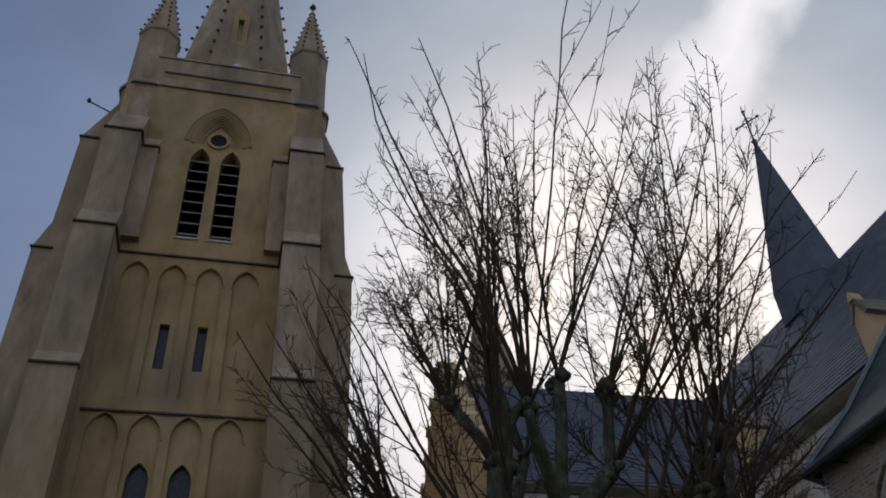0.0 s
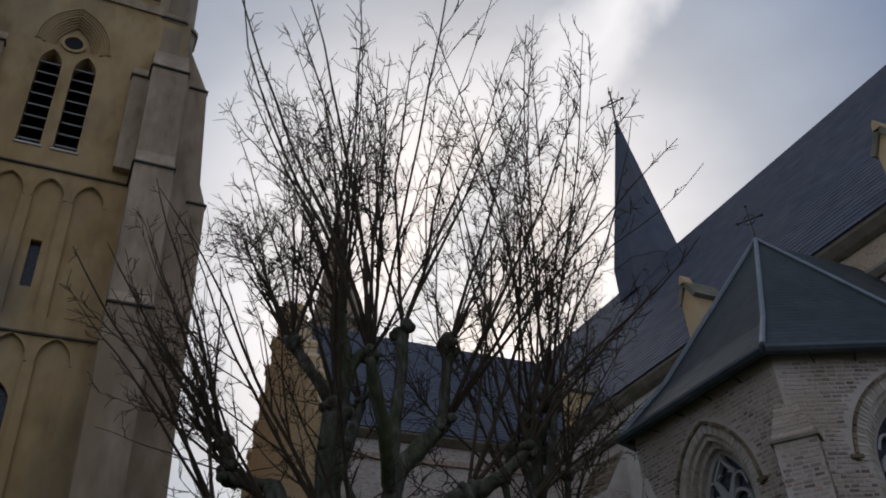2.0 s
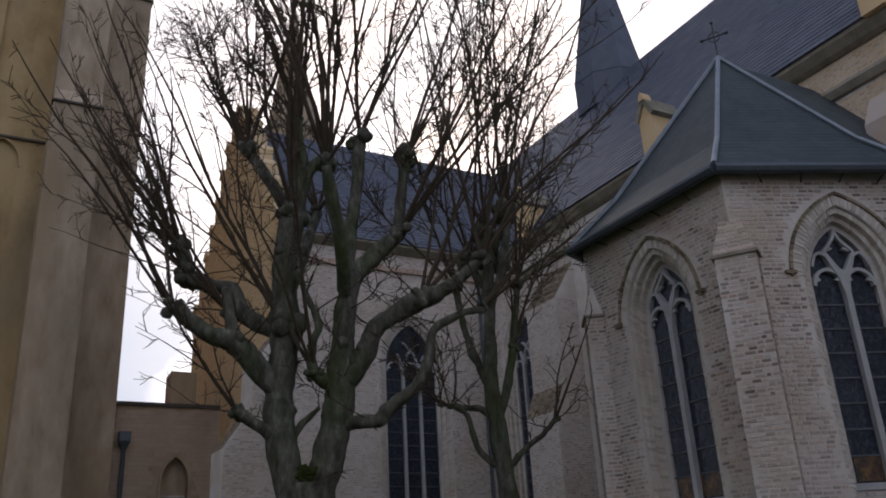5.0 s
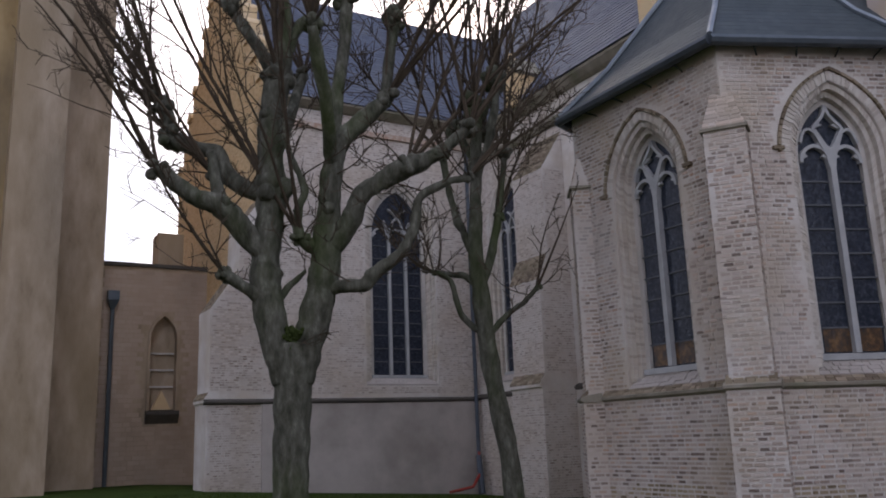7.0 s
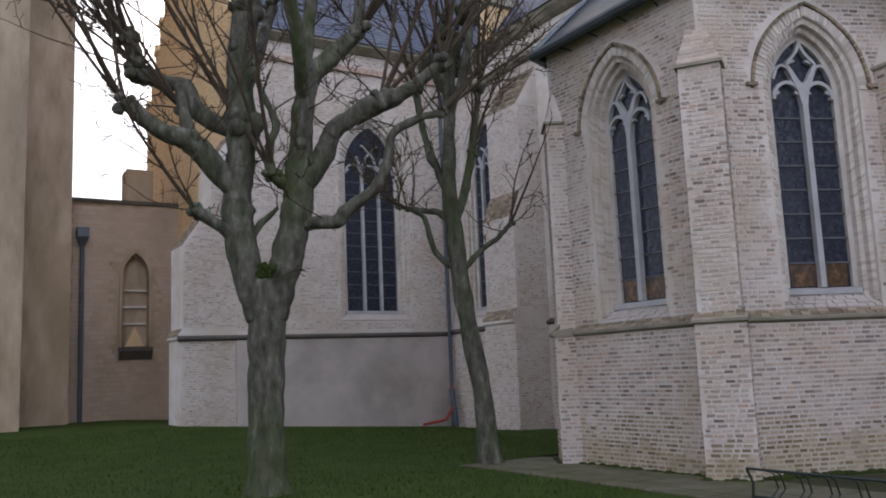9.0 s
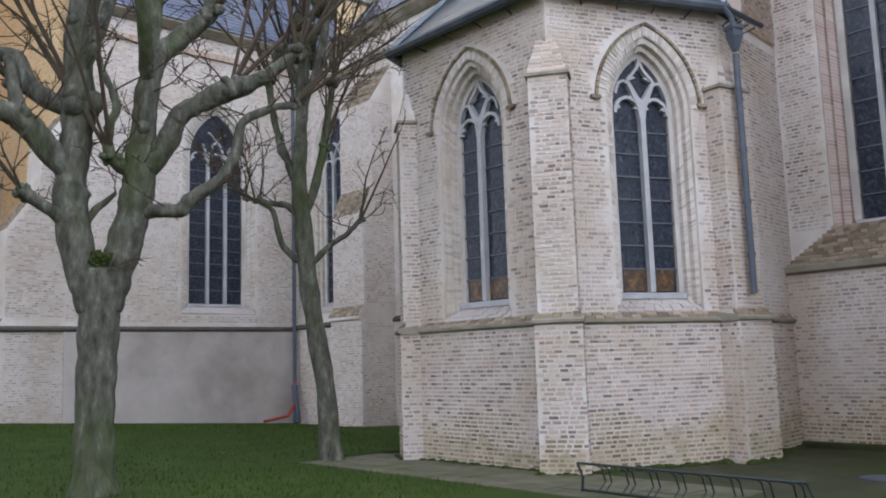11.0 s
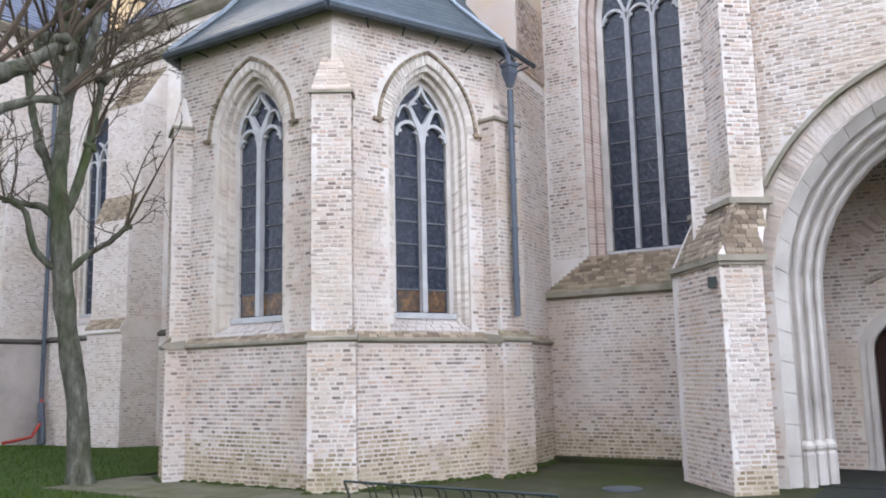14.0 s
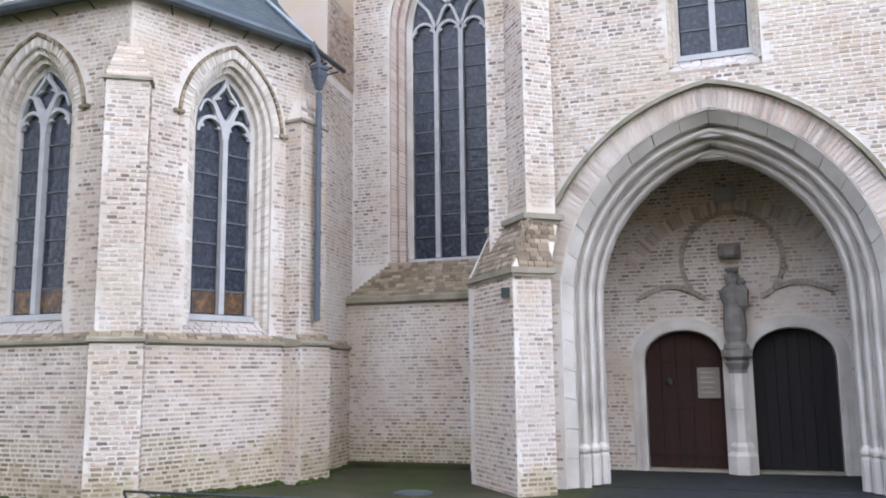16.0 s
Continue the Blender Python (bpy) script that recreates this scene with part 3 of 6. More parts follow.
# ---- side chapel with five sides ----
EAVE = 6.95
CY = 9.4
CORNERS = [(14.3, 12.4), (12.2, 12.3), (9.1, 11.05), (9.1, 7.75), (11.92, 6.613), (14.3, 6.85)]
F_W = Face(CORNERS[2], CORNERS[3])
F_S = Face(CORNERS[3], CORNERS[4])
F_R = Face(CORNERS[4], CORNERS[5])
win_w = pointed_window(F_W, 1.65, 0.47, 2.51, 5.30, 6.08, 2, 0.28, 0.74, "two-light pointed window in the chapel's narrow side", hood=0.14)
win_s = pointed_window(F_S, 1.69, 0.49, 2.52, 5.33, 6.15, 2, 0.28, 0.74, "two-light pointed window with dark leaded glass", hood=0.14)


def plain_wall(name, face, s0, s1, z0, top, thick, mat, label, openings=(), d=0.0):
    b = Build()
    wall(b, face, s0, s1, z0, top, thick, openings, d)
    return part(name, b, mat, label=label, kind="structure", category="wall")


chapel_w = plain_wall("wall_chapel_west", F_W, 0, F_W.length, -0.3, EAVE, 0.5, M_MORTAR, "pale brick chapel wall with a pointed window", [win_w])
chapel_s = plain_wall("wall_chapel_south", F_S, 0, F_S.length, -0.3, EAVE, 0.5, M_MORTAR, "pale brick chapel wall with a pointed window", [win_s])
chapel_r = plain_wall("wall_chapel_return", F_R, 0, F_R.length, -0.3, EAVE, 0.5, M_MORTAR, "pale brick chapel wall beside a drainpipe")
plain_wall("wall_chapel_north", Face(CORNERS[1], CORNERS[2]), 0, 3.34, -0.3, EAVE, 0.5, M_MORTAR, "pale brick chapel wall away from the path")
plain_wall("wall_chapel_back", Face(CORNERS[0], CORNERS[1]), 0, 2.1, -0.3, EAVE, 0.5, M_MORTAR, "pale brick chapel wall near the nave")

# ---- nave side A (faces -x), arm B (faces -y) ----
XA, YB = 14.3, 22.8
F_A = Face((XA, YB), (XA, -14.0))
F_B = Face((7.3, YB), (XA + 0.02, YB))
F_P = Face((12.0, 3.5), (12.0, -3.3))
F_D = Face((14.4, 3.0), (14.4, -3.0))
F_G = Face((7.3, 33.86), (7.3, YB + 0.06))
win_3 = pointed_window(F_A, 17.83, 0.74, 3.73, 8.15, 9.55, 3, 0.30, 1.12, "tall three-light pointed window with bluish leaded glass", 11, lining=M_ROSE)
win_c = pointed_window(F_A, 1.95, 0.68, 3.45, 7.7, 9.1, 3, 0.30, 1.0, "tall three-light pointed window near the inner corner", 11)
win_b = pointed_window(F_B, 4.35, 0.85, 3.46, 7.8, 9.2, 3, 0.30, 1.2, "tall three-light pointed window behind the trees", 11)
nave = plain_wall("wall_nave", F_A, 0, 19.3, -0.4, 11.3, 0.8, M_MORTAR, "pale brick nave wall with tall pointed windows", [win_c, win_3])
plain_wall("wall_nave_far", F_A, 26.1, F_A.length, -0.4, 11.3, 0.8, M_MORTAR, "pale brick nave wall past the porch")
arm = plain_wall("wall_arm", F_B, 0, F_B.length, -0.4, 11.75, 0.8, M_MORTAR, "pale brick wall of the church arm behind the trees", [win_b])

# crow-stepped gable
half, foot, tip = 5.5, 11.4, 18.6
steps = []
N = 8
for k in range(N):
    s_a = half * k / N
    z_k = foot + 0.9 + (tip - foot) * k / N
    steps += [(s_a, z_k), (s_a + half / N - 0.001, z_k)]
outline = steps + [(2 * half - s, z) for s, z in reversed(steps)]
outline = [(min(11.0, s), z) for s, z in outline]
gable = plain_wall("wall_gable", F_G, 0, 11.0, -0.4, outline, 0.6, M_GABLE, "ochre brick crow-stepped gable wall")
for k in range(N):
    for sgn in (0, 1):
        s = half * (k + 0.5) / N
        s = s if not sgn else 11.0 - s
        b = Build()
        z = foot + 0.9 + (tip - foot) * k / N
        slab(b, F_G, [(s - 0.36, z), (s + 0.36, z), (s + 0.28, z + 0.14), (s, z + 0.34), (s - 0.28, z + 0.14)], -0.65, 0.08)
        part("step_coping", b, M_GABLE, gable)

# ---- roofs ----


def roof_sheet(build, a, b, c, d, rows, cols, thick=0.05):
    """Overlapping slate courses between eave a-b and ridge d-c."""
    a, b, c, d = map(Vector, (a, b, c, d))
    nrm = (b - a).cross(d - a).normalized()
    if nrm.z < 0:
        nrm = -nrm
    for r in range(rows):
        t0, t1 = r / rows, (r + 1.12) / rows
        for q in range(cols):
            o = (0.5 / cols if r % 2 else 0.0)
            u0, u1 = max(0, q / cols - o), min(1, (q + 1) / cols - o - 0.04 / cols)
            P = lambda u, t: (a.lerp(b, u)).lerp(d.lerp(c, u), min(1.0, t))
            jit = random.uniform(0, thick * 0.12)
            build.poly([P(u0, t0) + nrm * (thick * 0.32 + jit), P(u1, t0) + nrm * (thick * 0.32 + jit), P(u1, t1) + nrm * 0.005, P(u0, t1) + nrm * 0.005])
            build.poly([P(u0, t0) + nrm * (thick * 0.32 + jit), P(u0, t0), P(u1, t0), P(u1, t0) + nrm * (thick * 0.32 + jit)])


def solid_roof(name, eave_a, eave_b, ridge_a, ridge_b, other_a, other_b, label, rows, cols):
    b = Build()
    b.hull([eave_a, ridge_a, other_a], [eave_b, ridge_b, other_b])
    ob = part(name, b, M_SLATE, label=label, kind="structure", category="roof")
    s = Build()
    roof_sheet(s, eave_a, eave_b, ridge_b, ridge_a, rows, cols)
    part("slates", s, M_SLATE, ob, "blue-grey slate courses", kind="stuff", raw=True)
    return ob


roof_a = solid_roof("roof_nave", (13.95, -14.0, 11.25), (13.95, 44.0, 11.25), (21.0, -14.0, 20.2), (21.0, 44.0, 20.2), (28.0, -14.0, 11.25), (28.0, 44.0, 11.25), "steep blue-grey slate nave roof", 46, 120)
roof_b = solid_roof("roof_arm", (7.5, 22.45, 11.65), (20.9, 22.45, 11.65), (7.5, 28.3, 18.2), (20.9, 28.3, 18.2), (7.5, 34.1, 11.65), (20.9, 34.1, 11.65), "steep blue-grey slate roof of the church arm", 40, 34)

# chapel roof
APEX = (11.6, CY, 10.6)
BACK = (14.3, CY, 10.6)


def grown(corners, grow):
    out = []
    for x, y in corners:
        d = Vector((x - 12.6, y - CY))
        d = d.normalized() * (d.length + grow)
        out.append((d.x + 12.6, d.y + CY))
    return out


eave = [(x, y, EAVE + 0.02) for x, y in grown(CORNERS[1:5], 0.21)]
eave = [(14.3, 12.65, EAVE + 0.02)] + eave + [(12.55, 6.58, EAVE + 0.02)]
knee = [(11.6 + (x - 11.6) * 0.72, CY + (y - CY) * 0.72, EAVE + 0.85) for x, y, z in eave]
knee[0], knee[-1] = (14.3, CY + 2.45, EAVE + 0.85), (14.3, CY - 2.1, EAVE + 0.85)
crest = [BACK, APEX, APEX, APEX, APEX, BACK]
rb = Build()
for i in range(5):
    rb.poly([eave[i], eave[i + 1], knee[i + 1], knee[i]])
    rb.poly([knee[i], knee[i + 1], crest[i + 1], crest[i]] if crest[i] != crest[i + 1] else [knee[i], knee[i + 1], crest[i]])
rb.poly(list(reversed(eave)))
chapel_roof = part("roof_chapel", rb, M_SLATE_DARK, label="dark slate polygonal chapel roof with lead hips", kind="structure", category="roof")
rs = Build()
for i in range(5):
    roof_sheet(rs, eave[i], eave[i + 1], knee[i + 1], knee[i], 7, 20, 0.018)
    roof_sheet(rs, knee[i], knee[i + 1], crest[i + 1], crest[i], 30, 16, 0.018)
part("slates", rs, M_SLATE_DARK, chapel_roof, "small dark slates", kind="stuff", raw=True)
for i in range(1, 5):
    h = Build()
    h.tube([Vector(p) + Vector((0, 0, 0.06)) for p in (eave[i], knee[i], crest[i])], 0.045, 6)
    part("lead_hip", h, M_LEAD, chapel_roof, "pale lead hip roll")

# ---- chapel trims ----


def pilaster(name, fa, fb, wide, h, z0, z1, parent, mat=M_MORTAR):
    """A pier that wraps the corner between two walls; returns its front plane."""
    bis = (fa.n + fb.n).normalized()
    a = fa.o + fa.u * (fa.length - wide)
    c = fb.o + fb.u * wide
    corner = fb.o
    b = Build()
    af, cf = a + bis * h, c + bis * h
    plan = [a - bis * 0.1, af, cf, c - bis * 0.1, corner - bis * 0.3]
    b.hull([(p.x, p.y, z0) for p in plan], [(p.x, p.y, z1) for p in plan])
    ob = part(name, b, mat, parent)
    return Face(af, cf), ob, Face(a - bis * 0.1, af), Face(cf, c - bis * 0.1)


F_N = Face(CORNERS[1], CORNERS[2])
PIERS = []
for fa, fb, wall_ob in ((F_W, F_S, chapel_s), (F_N, F_W, chapel_w), (F_S, F_R, chapel_r)):
    up = pilaster("corner_pier", fa, fb, 0.34, 0.30, 2.0, 5.62, wall_ob)
    low = pilaster("corner_plinth", fa, fb, 0.40, 0.39, -0.3, 2.08, wall_ob)
    PIERS.append((up, low, wall_ob))
    f = up[0]
    b = Build()
    slab(b, f, [(-0.04, 5.62), (f.length + 0.04, 5.62), (f.length + 0.04, 5.665), (-0.04, 5.665)], -0.35, 0.04)
    part("pier_coping", b, M_SILL, wall_ob, "brown weathered coping stone")
    b = Build()
    m = f.length / 2
    b.hull([f.at(0, 5.665, 0.0), f.at(f.length, 5.665, 0.0), f.at(f.length, 5.665, -0.4), f.at(0, 5.665, -0.4)], [f.at(m - 0.12, 6.2, -0.14), f.at(m + 0.12, 6.2, -0.14), f.at(m + 0.12, 6.2, -0.4), f.at(m - 0.12, 6.2, -0.4)])
    part("pier_weathering", b, M_MORTAR, wall_ob)
    b = Build()
    sloped_bricks(b, f, 0.0, f.length, (0.0, 5.68), (-0.135, 6.19), m - 0.14, 8)
    part("weathering_bricks", b, M_BRICK, wall_ob, "sloping pale bricks", kind="stuff")
    f = low[0]
    b = Build()
    mould(b, f, -0.03, f.length + 0.03, [(-0.3, 2.19), (-0.02, 2.15), (0.05, 2.115), (0.05, 2.075), (0.0, 2.05), (-0.3, 2.05)])
    part("string_course", b, M_SILL, wall_ob, "lichen-stained stone string course")
    b = Build()
    sloped_bricks(b, f, 0.0, f.length, (0.01, 2.11), (-0.09, 2.24))
    part("weathering_bricks", b, M_WEATHERED, wall_ob, "sloping weathered pier bricks", kind="stuff")
for f, ob in ((F_W, chapel_w), (F_S, chapel_s), (F_R, chapel_r)):
    b = Build()
    mould(b, f, 0.1, f.length - 0.1, [(-0.1, 2.19), (0.0, 2.15), (0.11, 2.115), (0.11, 2.075), (0.06, 2.04), (-0.1, 2.04)])
    part("string_course", b, M_SILL, ob, "lichen-stained stone string course")
    b = Build()
    sloped_bricks(b, f, 0.35, f.length - 0.35, (0.08, 2.11), (0.0, 2.2))
    part("weathering_bricks", b, M_WEATHERED, ob, "sloping weathered plinth bricks", kind="stuff")
    b = Build()
    mould(b, f, 0.02, f.length - 0.02, [(-0.1, 2.06), (0.05, 2.06), (0.05, -0.3), (-0.1, -0.3)])
    part("plinth", b, M_MORTAR, ob)

# nave buttress in which the chapel roof dies
F_K = Face((12.55, 6.656), (14.3, 6.83))
b = Build()
prof = [(12.95, EAVE - 0.3), (12.95, 8.6), (13.3, 9.2), (14.35, 9.2), (14.35, EAVE - 0.3)]
b.hull([(x, 6.72 + 0.1 * (x - 12.95), z) for x, z in prof], [(x, 7.75, z) for x, z in prof])
nave_buttress = part("nave_buttress", b, M_BRICK_TAN, chapel_r, "brick nave buttress above the chapel eave")

# gutter along the chapel's eave
gutter = thing("gutter", "dark zinc gutter along the chapel eave", "gutter")
ring = [Vector((x, y, EAVE - 0.02)) for x, y in grown(CORNERS[1:5], 0.24)]
for a, c in zip(ring, ring[1:] + [Vector((12.98, 6.40, EAVE - 0.02))]):
    b = Build()
    b.tube([a, c], 0.045 if c.x > 12.9 else 0.085, 8)
    part("trough", b, M_ZINC, gutter)
    n = 5
    for k in range(1, n):
        p = a.lerp(c, k / n)
        b = Build()
        q = Vector((12.6, CY, p.z)) - p
        q.normalize()
        b.tube([p + Vector((0, 0, -0.09)), p + q * 0.2 + Vector((0, 0, -0.12)), p + q * 0.34 + Vector((0, 0, -0.22))], 0.014, 5)
        part("bracket", b, M_IRON, gutter)
pipe = thing("drainpipe", "blue-grey drainpipe with a hopper head", "drainpipe")
PX, PY = 11.83, 6.28
b = Build()
b.lathe(PX, PY, [(0.05, 2.45), (0.05, 6.15)], 10)
for z in (3.0, 3.8, 4.6, 5.4):
    b.lathe(PX, PY, [(0.062, z), (0.062, z + 0.07)], 10)
part("pipe", b, M_PIPE, pipe, smooth=False)
b = Build()
b.lathe(PX, PY, [(0.055, 6.2), (0.08, 6.28), (0.13, 6.42), (0.13, 6.52), (0.155, 6.54), (0.155, 6.6), (0.10, 6.6)], 4, math.pi / 4 - 0.38)
part("hopper", b, M_PIPE, pipe, "blue-grey hopper head")
b = Build()
b.tube([(PX, PY, 6.6), (PX - 0.02, PY + 0.02, 6.75), (PX - 0.12, PY + 0.08, 6.9)], 0.045, 8)
part("neck", b, M_PIPE, pipe)


def iron_cross(name, x, y, z, h, label, r=0.03):
    t = thing(name, label, "cross")
    b = Build()
    b.tube([(x, y, z - 0.1), (x, y, z + h)], r, 6)
    part("shaft", b, M_IRON, t)
    b = Build()
    zc = z + h * 0.62
    w = h * 0.28
    b.tube([(x - w * 0.5, y + w * 0.86, zc), (x + w * 0.5, y - w * 0.86, zc)], r, 6)
    part("arm", b, M_IRON, t)
    for px, py, pz in ((x - w * 0.5, y + w * 0.86, zc), (x + w * 0.5, y - w * 0.86, zc), (x, y, z + h)):
        b = Build()
        b.lathe(px, py, [(0.2 * r, pz - 2.6 * r), (2.2 * r, pz), (0.2 * r, pz + 2.6 * r)], 8)
        part("knob", b, M_IRON, t)
    b = Build()
    b.tube([(x + 0.13 * h * math.cos(a) * 0.5, y - 0.13 * h * math.cos(a) * 0.86, zc + 0.13 * h * math.sin(a)) for a in (k * math.pi / 6 for k in range(13))], r * 0.6, 5)
    part("ring", b, M_IRON, t)


# slim stair turret behind the arm's ridge
turret = thing("stair_turret", "slim grey-brown pointed stair turret behind the roof", "turret")
b = Build()
b.lathe(10.2, 30.4, [(1.15, 12.0), (1.15, 19.3)], 8, math.pi / 8)
part("shaft", b, M_TOWER_GREY, turret)
b = Build()
b.lathe(10.2, 30.4, [(1.15, 19.3), (1.3, 19.4), (1.3, 19.6), (1.12, 19.7)], 8, math.pi / 8)
part("cornice", b, M_SILL, turret)
b = Build()
b.lathe(10.2, 30.4, [(1.1, 19.7), (0.66, 22.2), (0.3, 24.4), (0.05, 26.3)], 8, math.pi / 8)
part("spire", b, M_TOWER_GREY, turret)

iron_cross("finial_cross", APEX[0], APEX[1], APEX[2], 0.85, "dark wrought-iron cross on the chapel roof", 0.018)
iron_cross("spire_cross", 21.0, 22.5, 28.3, 1.9, "dark wrought-iron cross on the slate spirelet", 0.04)

# ---- nave and arm trims ----


def trim(name, face, s0, s1, profile, mat, parent, label=""):
    b = Build()
    mould(b, face, s0, s1, profile)
    return part(name, b, mat, parent, label)


trim("plinth", F_A, 15.97, 19.3, [(-0.1, 2.9), (0.30, 2.9), (0.30, -0.4), (-0.1, -0.4)], M_MORTAR, nave)
b = Build()
b.hull([F_A.at(16.0, 2.9, -0.1), F_A.at(19.2, 2.9, -0.1), F_A.at(19.2, 2.9, 0.33), F_A.at(16.0, 2.9, 0.33)], [F_A.at(16.75, 3.62, -0.1), F_A.at(19.2, 3.62, -0.1), F_A.at(19.2, 3.62, -0.02), F_A.at(16.75, 3.62, -0.02)])
part("brick_weathering", b, M_MORTAR, nave)
b = Build()
sloped_bricks(b, F_A, 16.0, 19.9, (0.35, 2.98), (0.0, 3.63), 0.75)
part("weathering_bricks", b, M_WEATHERED, nave, "mossy sloping brick weathering below the window", kind="stuff")
trim("string_course", F_A, 15.97, 19.2, [(0.2, 3.06), (0.40, 2.99), (0.40, 2.90), (0.32, 2.86), (0.2, 2.86)], M_SILL, nave, "red-stained stone string course")
trim("footing", F_A, 15.97, 18.3, [(0.2, 0.12), (0.40, 0.09), (0.40, -0.2), (0.2, -0.2)], M_GROUND, nave, "dark mossy footing course")
for s0, s1 in ((0.0, 3.45), (4.9, 10.3)):
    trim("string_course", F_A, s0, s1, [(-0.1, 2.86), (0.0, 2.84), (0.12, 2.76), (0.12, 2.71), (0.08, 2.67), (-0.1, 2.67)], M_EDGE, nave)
    trim("plinth", F_A, s0, s1, [(-0.1, 2.68), (0.07, 2.68), (0.07, -0.4), (-0.1, -0.4)], M_MORTAR, nave)
trim("lower_cornice", F_A, 0, 30, [(-0.1, 10.42), (0.10, 10.38), (0.16, 10.28), (0.08, 10.14), (-0.1, 10.12)], M_SILL, nave, "weathered stone cornice")
trim("upper_cornice", F_A, 0, 30, [(-0.1, 11.3), (0.30, 11.28), (0.30, 11.16), (0.16, 11.0), (0.06, 10.94), (-0.1, 10.94)], M_SILL, nave, "weathered stone eave cornice")
trim("string_course", F_B, 0.0, 7.0, [(-0.1, 2.8), (0.0, 2.78), (0.11, 2.72), (0.11, 2.67), (0.07, 2.63), (-0.1, 2.63)], M_EDGE, arm, "dark stone string course")
trim("plinth", F_B, 0.0, 7.0, [(-0.1, 2.64), (0.07, 2.64), (0.07, -0.4), (-0.1, -0.4)], M_RENDER, arm, "grey rendered plinth")
M_RED = material("red_brick_band", [(0.3, (0.34, 0.19, 0.135)), (0.5, (0.45, 0.34, 0.27)), (0.7, (0.52, 0.44, 0.37))], 8, 0.9, 0.3, 40)
trim("red_brick_band", F_B, 0.0, 7.0, [(-0.1, 10.98), (0.09, 10.96), (0.09, 10.80), (-0.1, 10.78)], M_RED, arm, "red brick band below the eave")
trim("eave_cornice", F_B, 0.0, 7.0, [(-0.1, 11.72), (0.32, 11.70), (0.32, 11.58), (0.1, 11.42), (-0.1, 11.4)], M_SILL, arm)


def gablet(y, parent):
    """A small brick gablet that stands up through the eave."""
    f = Face((13.85, y + 0.3), (13.85, y - 0.3))
    b = Build()
    slab(b, f, [(0.06, 11.2), (0.54, 11.2), (0.54, 12.3), (0.3, 12.7), (0.06, 12.3)], -0.9, 0.0)
    g = part("gablet", b, M_GABLE, parent, "ochre brick gablet at the eave")
    for s0, z0, s1, z1 in ((0.0, 12.2, 0.3, 12.72), (0.6, 12.2, 0.3, 12.72)):
        b = Build()
        bar(b, f, [(s0, z0), (s1, z1)], 0.13, -0.95, 0.06)
        part("gablet_coping", b, M_SILL, parent)
    b = Build()
    slab(b, f, [(0.2, 12.68), (0.4, 12.68), (0.36, 12.85), (0.3, 12.92), (0.24, 12.85)], -0.2, 0.08)
    part("gablet_finial", b, M_GABLE, parent)


for y in (13.75, 7.55, 19.6):
    gablet(y, nave)

# buttress in the inner corner
b = Build()
fb = Face((XA, 19.3), (XA, 17.9))
prof = [(-0.1, -0.4), (1.15, -0.4), (1.15, 2.72), (1.22, 2.76), (1.22, 2.86), (1.05, 3.1), (1.05, 5.6), (0.75, 6.3), (0.75, 8.7), (-0.1, 10.0)]
b.hull([fb.at(0, z, d) for d, z in prof], [fb.at(fb.length, z, d) for d, z in prof])
part("buttress", b, M_MORTAR, nave, "stepped brick buttress")
b = Build()
for lo, hi in (((1.22, 2.86), (1.05, 3.1)), ((1.05, 5.6), (0.75, 6.3)), ((0.75, 8.7), (-0.05, 9.95))):
    sloped_bricks(b, fb, 0.0, fb.length, lo, hi)
part("weathering_bricks", b, M_WEATHERED, nave, "weathered buttress slopes", kind="stuff")
# buttress at the gable's corner
b = Build()
prof = [(7.35, -0.4), (5.8, -0.4), (5.8, 2.65), (5.74, 2.7), (5.74, 2.8), (5.85, 2.95), (5.85, 5.2), (6.6, 6.3), (6.65, 7.6), (7.35, 8.6)]
b.hull([(x, YB + 0.01, z) for x, z in prof], [(x, YB + 1.2, z) for x, z in prof])
part("corner_buttress", b, M_MORTAR, arm, "stepped brick corner buttress")
b = Build()
f_side = Face((5.85, YB + 1.2), (5.85, YB + 0.01))
for lo, hi in (((0.11, 2.8), (0.0, 2.95)), ((0.0, 5.2), (-0.75, 6.3)), ((-0.8, 7.6), (-1.45, 8.55))):
    sloped_bricks(b, f_side, 0.0, f_side.length, lo, hi)
part("weathering_bricks", b, M_WEATHERED, arm, "weathered buttress slopes", kind="stuff")

trim("string_course", Face((5.74, YB + 0.01), (7.3, YB + 0.01)), 0.0, 1.56, [(-0.1, 2.8), (0.0, 2.78), (0.08, 2.72), (0.08, 2.67), (0.03, 2.63), (-0.1, 2.63)], M_EDGE, arm)

# low linking wall with a niche
F_L = Face((1.5, 29.0), (7.3, 29.0))
niche = arch(4.42, 0.42, 2.75, 5.1, rise(0.42, 0.75))
low_wall = low = plain_wall("wall_link", F_L, 0, F_L.length, -0.4, 7.5, 0.5, M_TOWER_GREY, "low brown stone wall between tower and church", [niche])
b = Build()
slab(b, F_L, [(3.7, 2.2), (5.1, 2.2), (5.1, 6.2), (3.7, 6.2)], -0.56, -0.3)
part("niche_back", b, M_TOWER_GREY, low)
b = Build()
band(b, F_L, arch(4.42, 0.42, 2.75, 5.1, rise(0.42, 0.75), 0.0), arch(4.42, 0.42, 2.75, 5.1, rise(0.42, 0.75), 0.09), -0.05, 0.06)
part("niche_surround", b, M_TOWER_GREY, low)
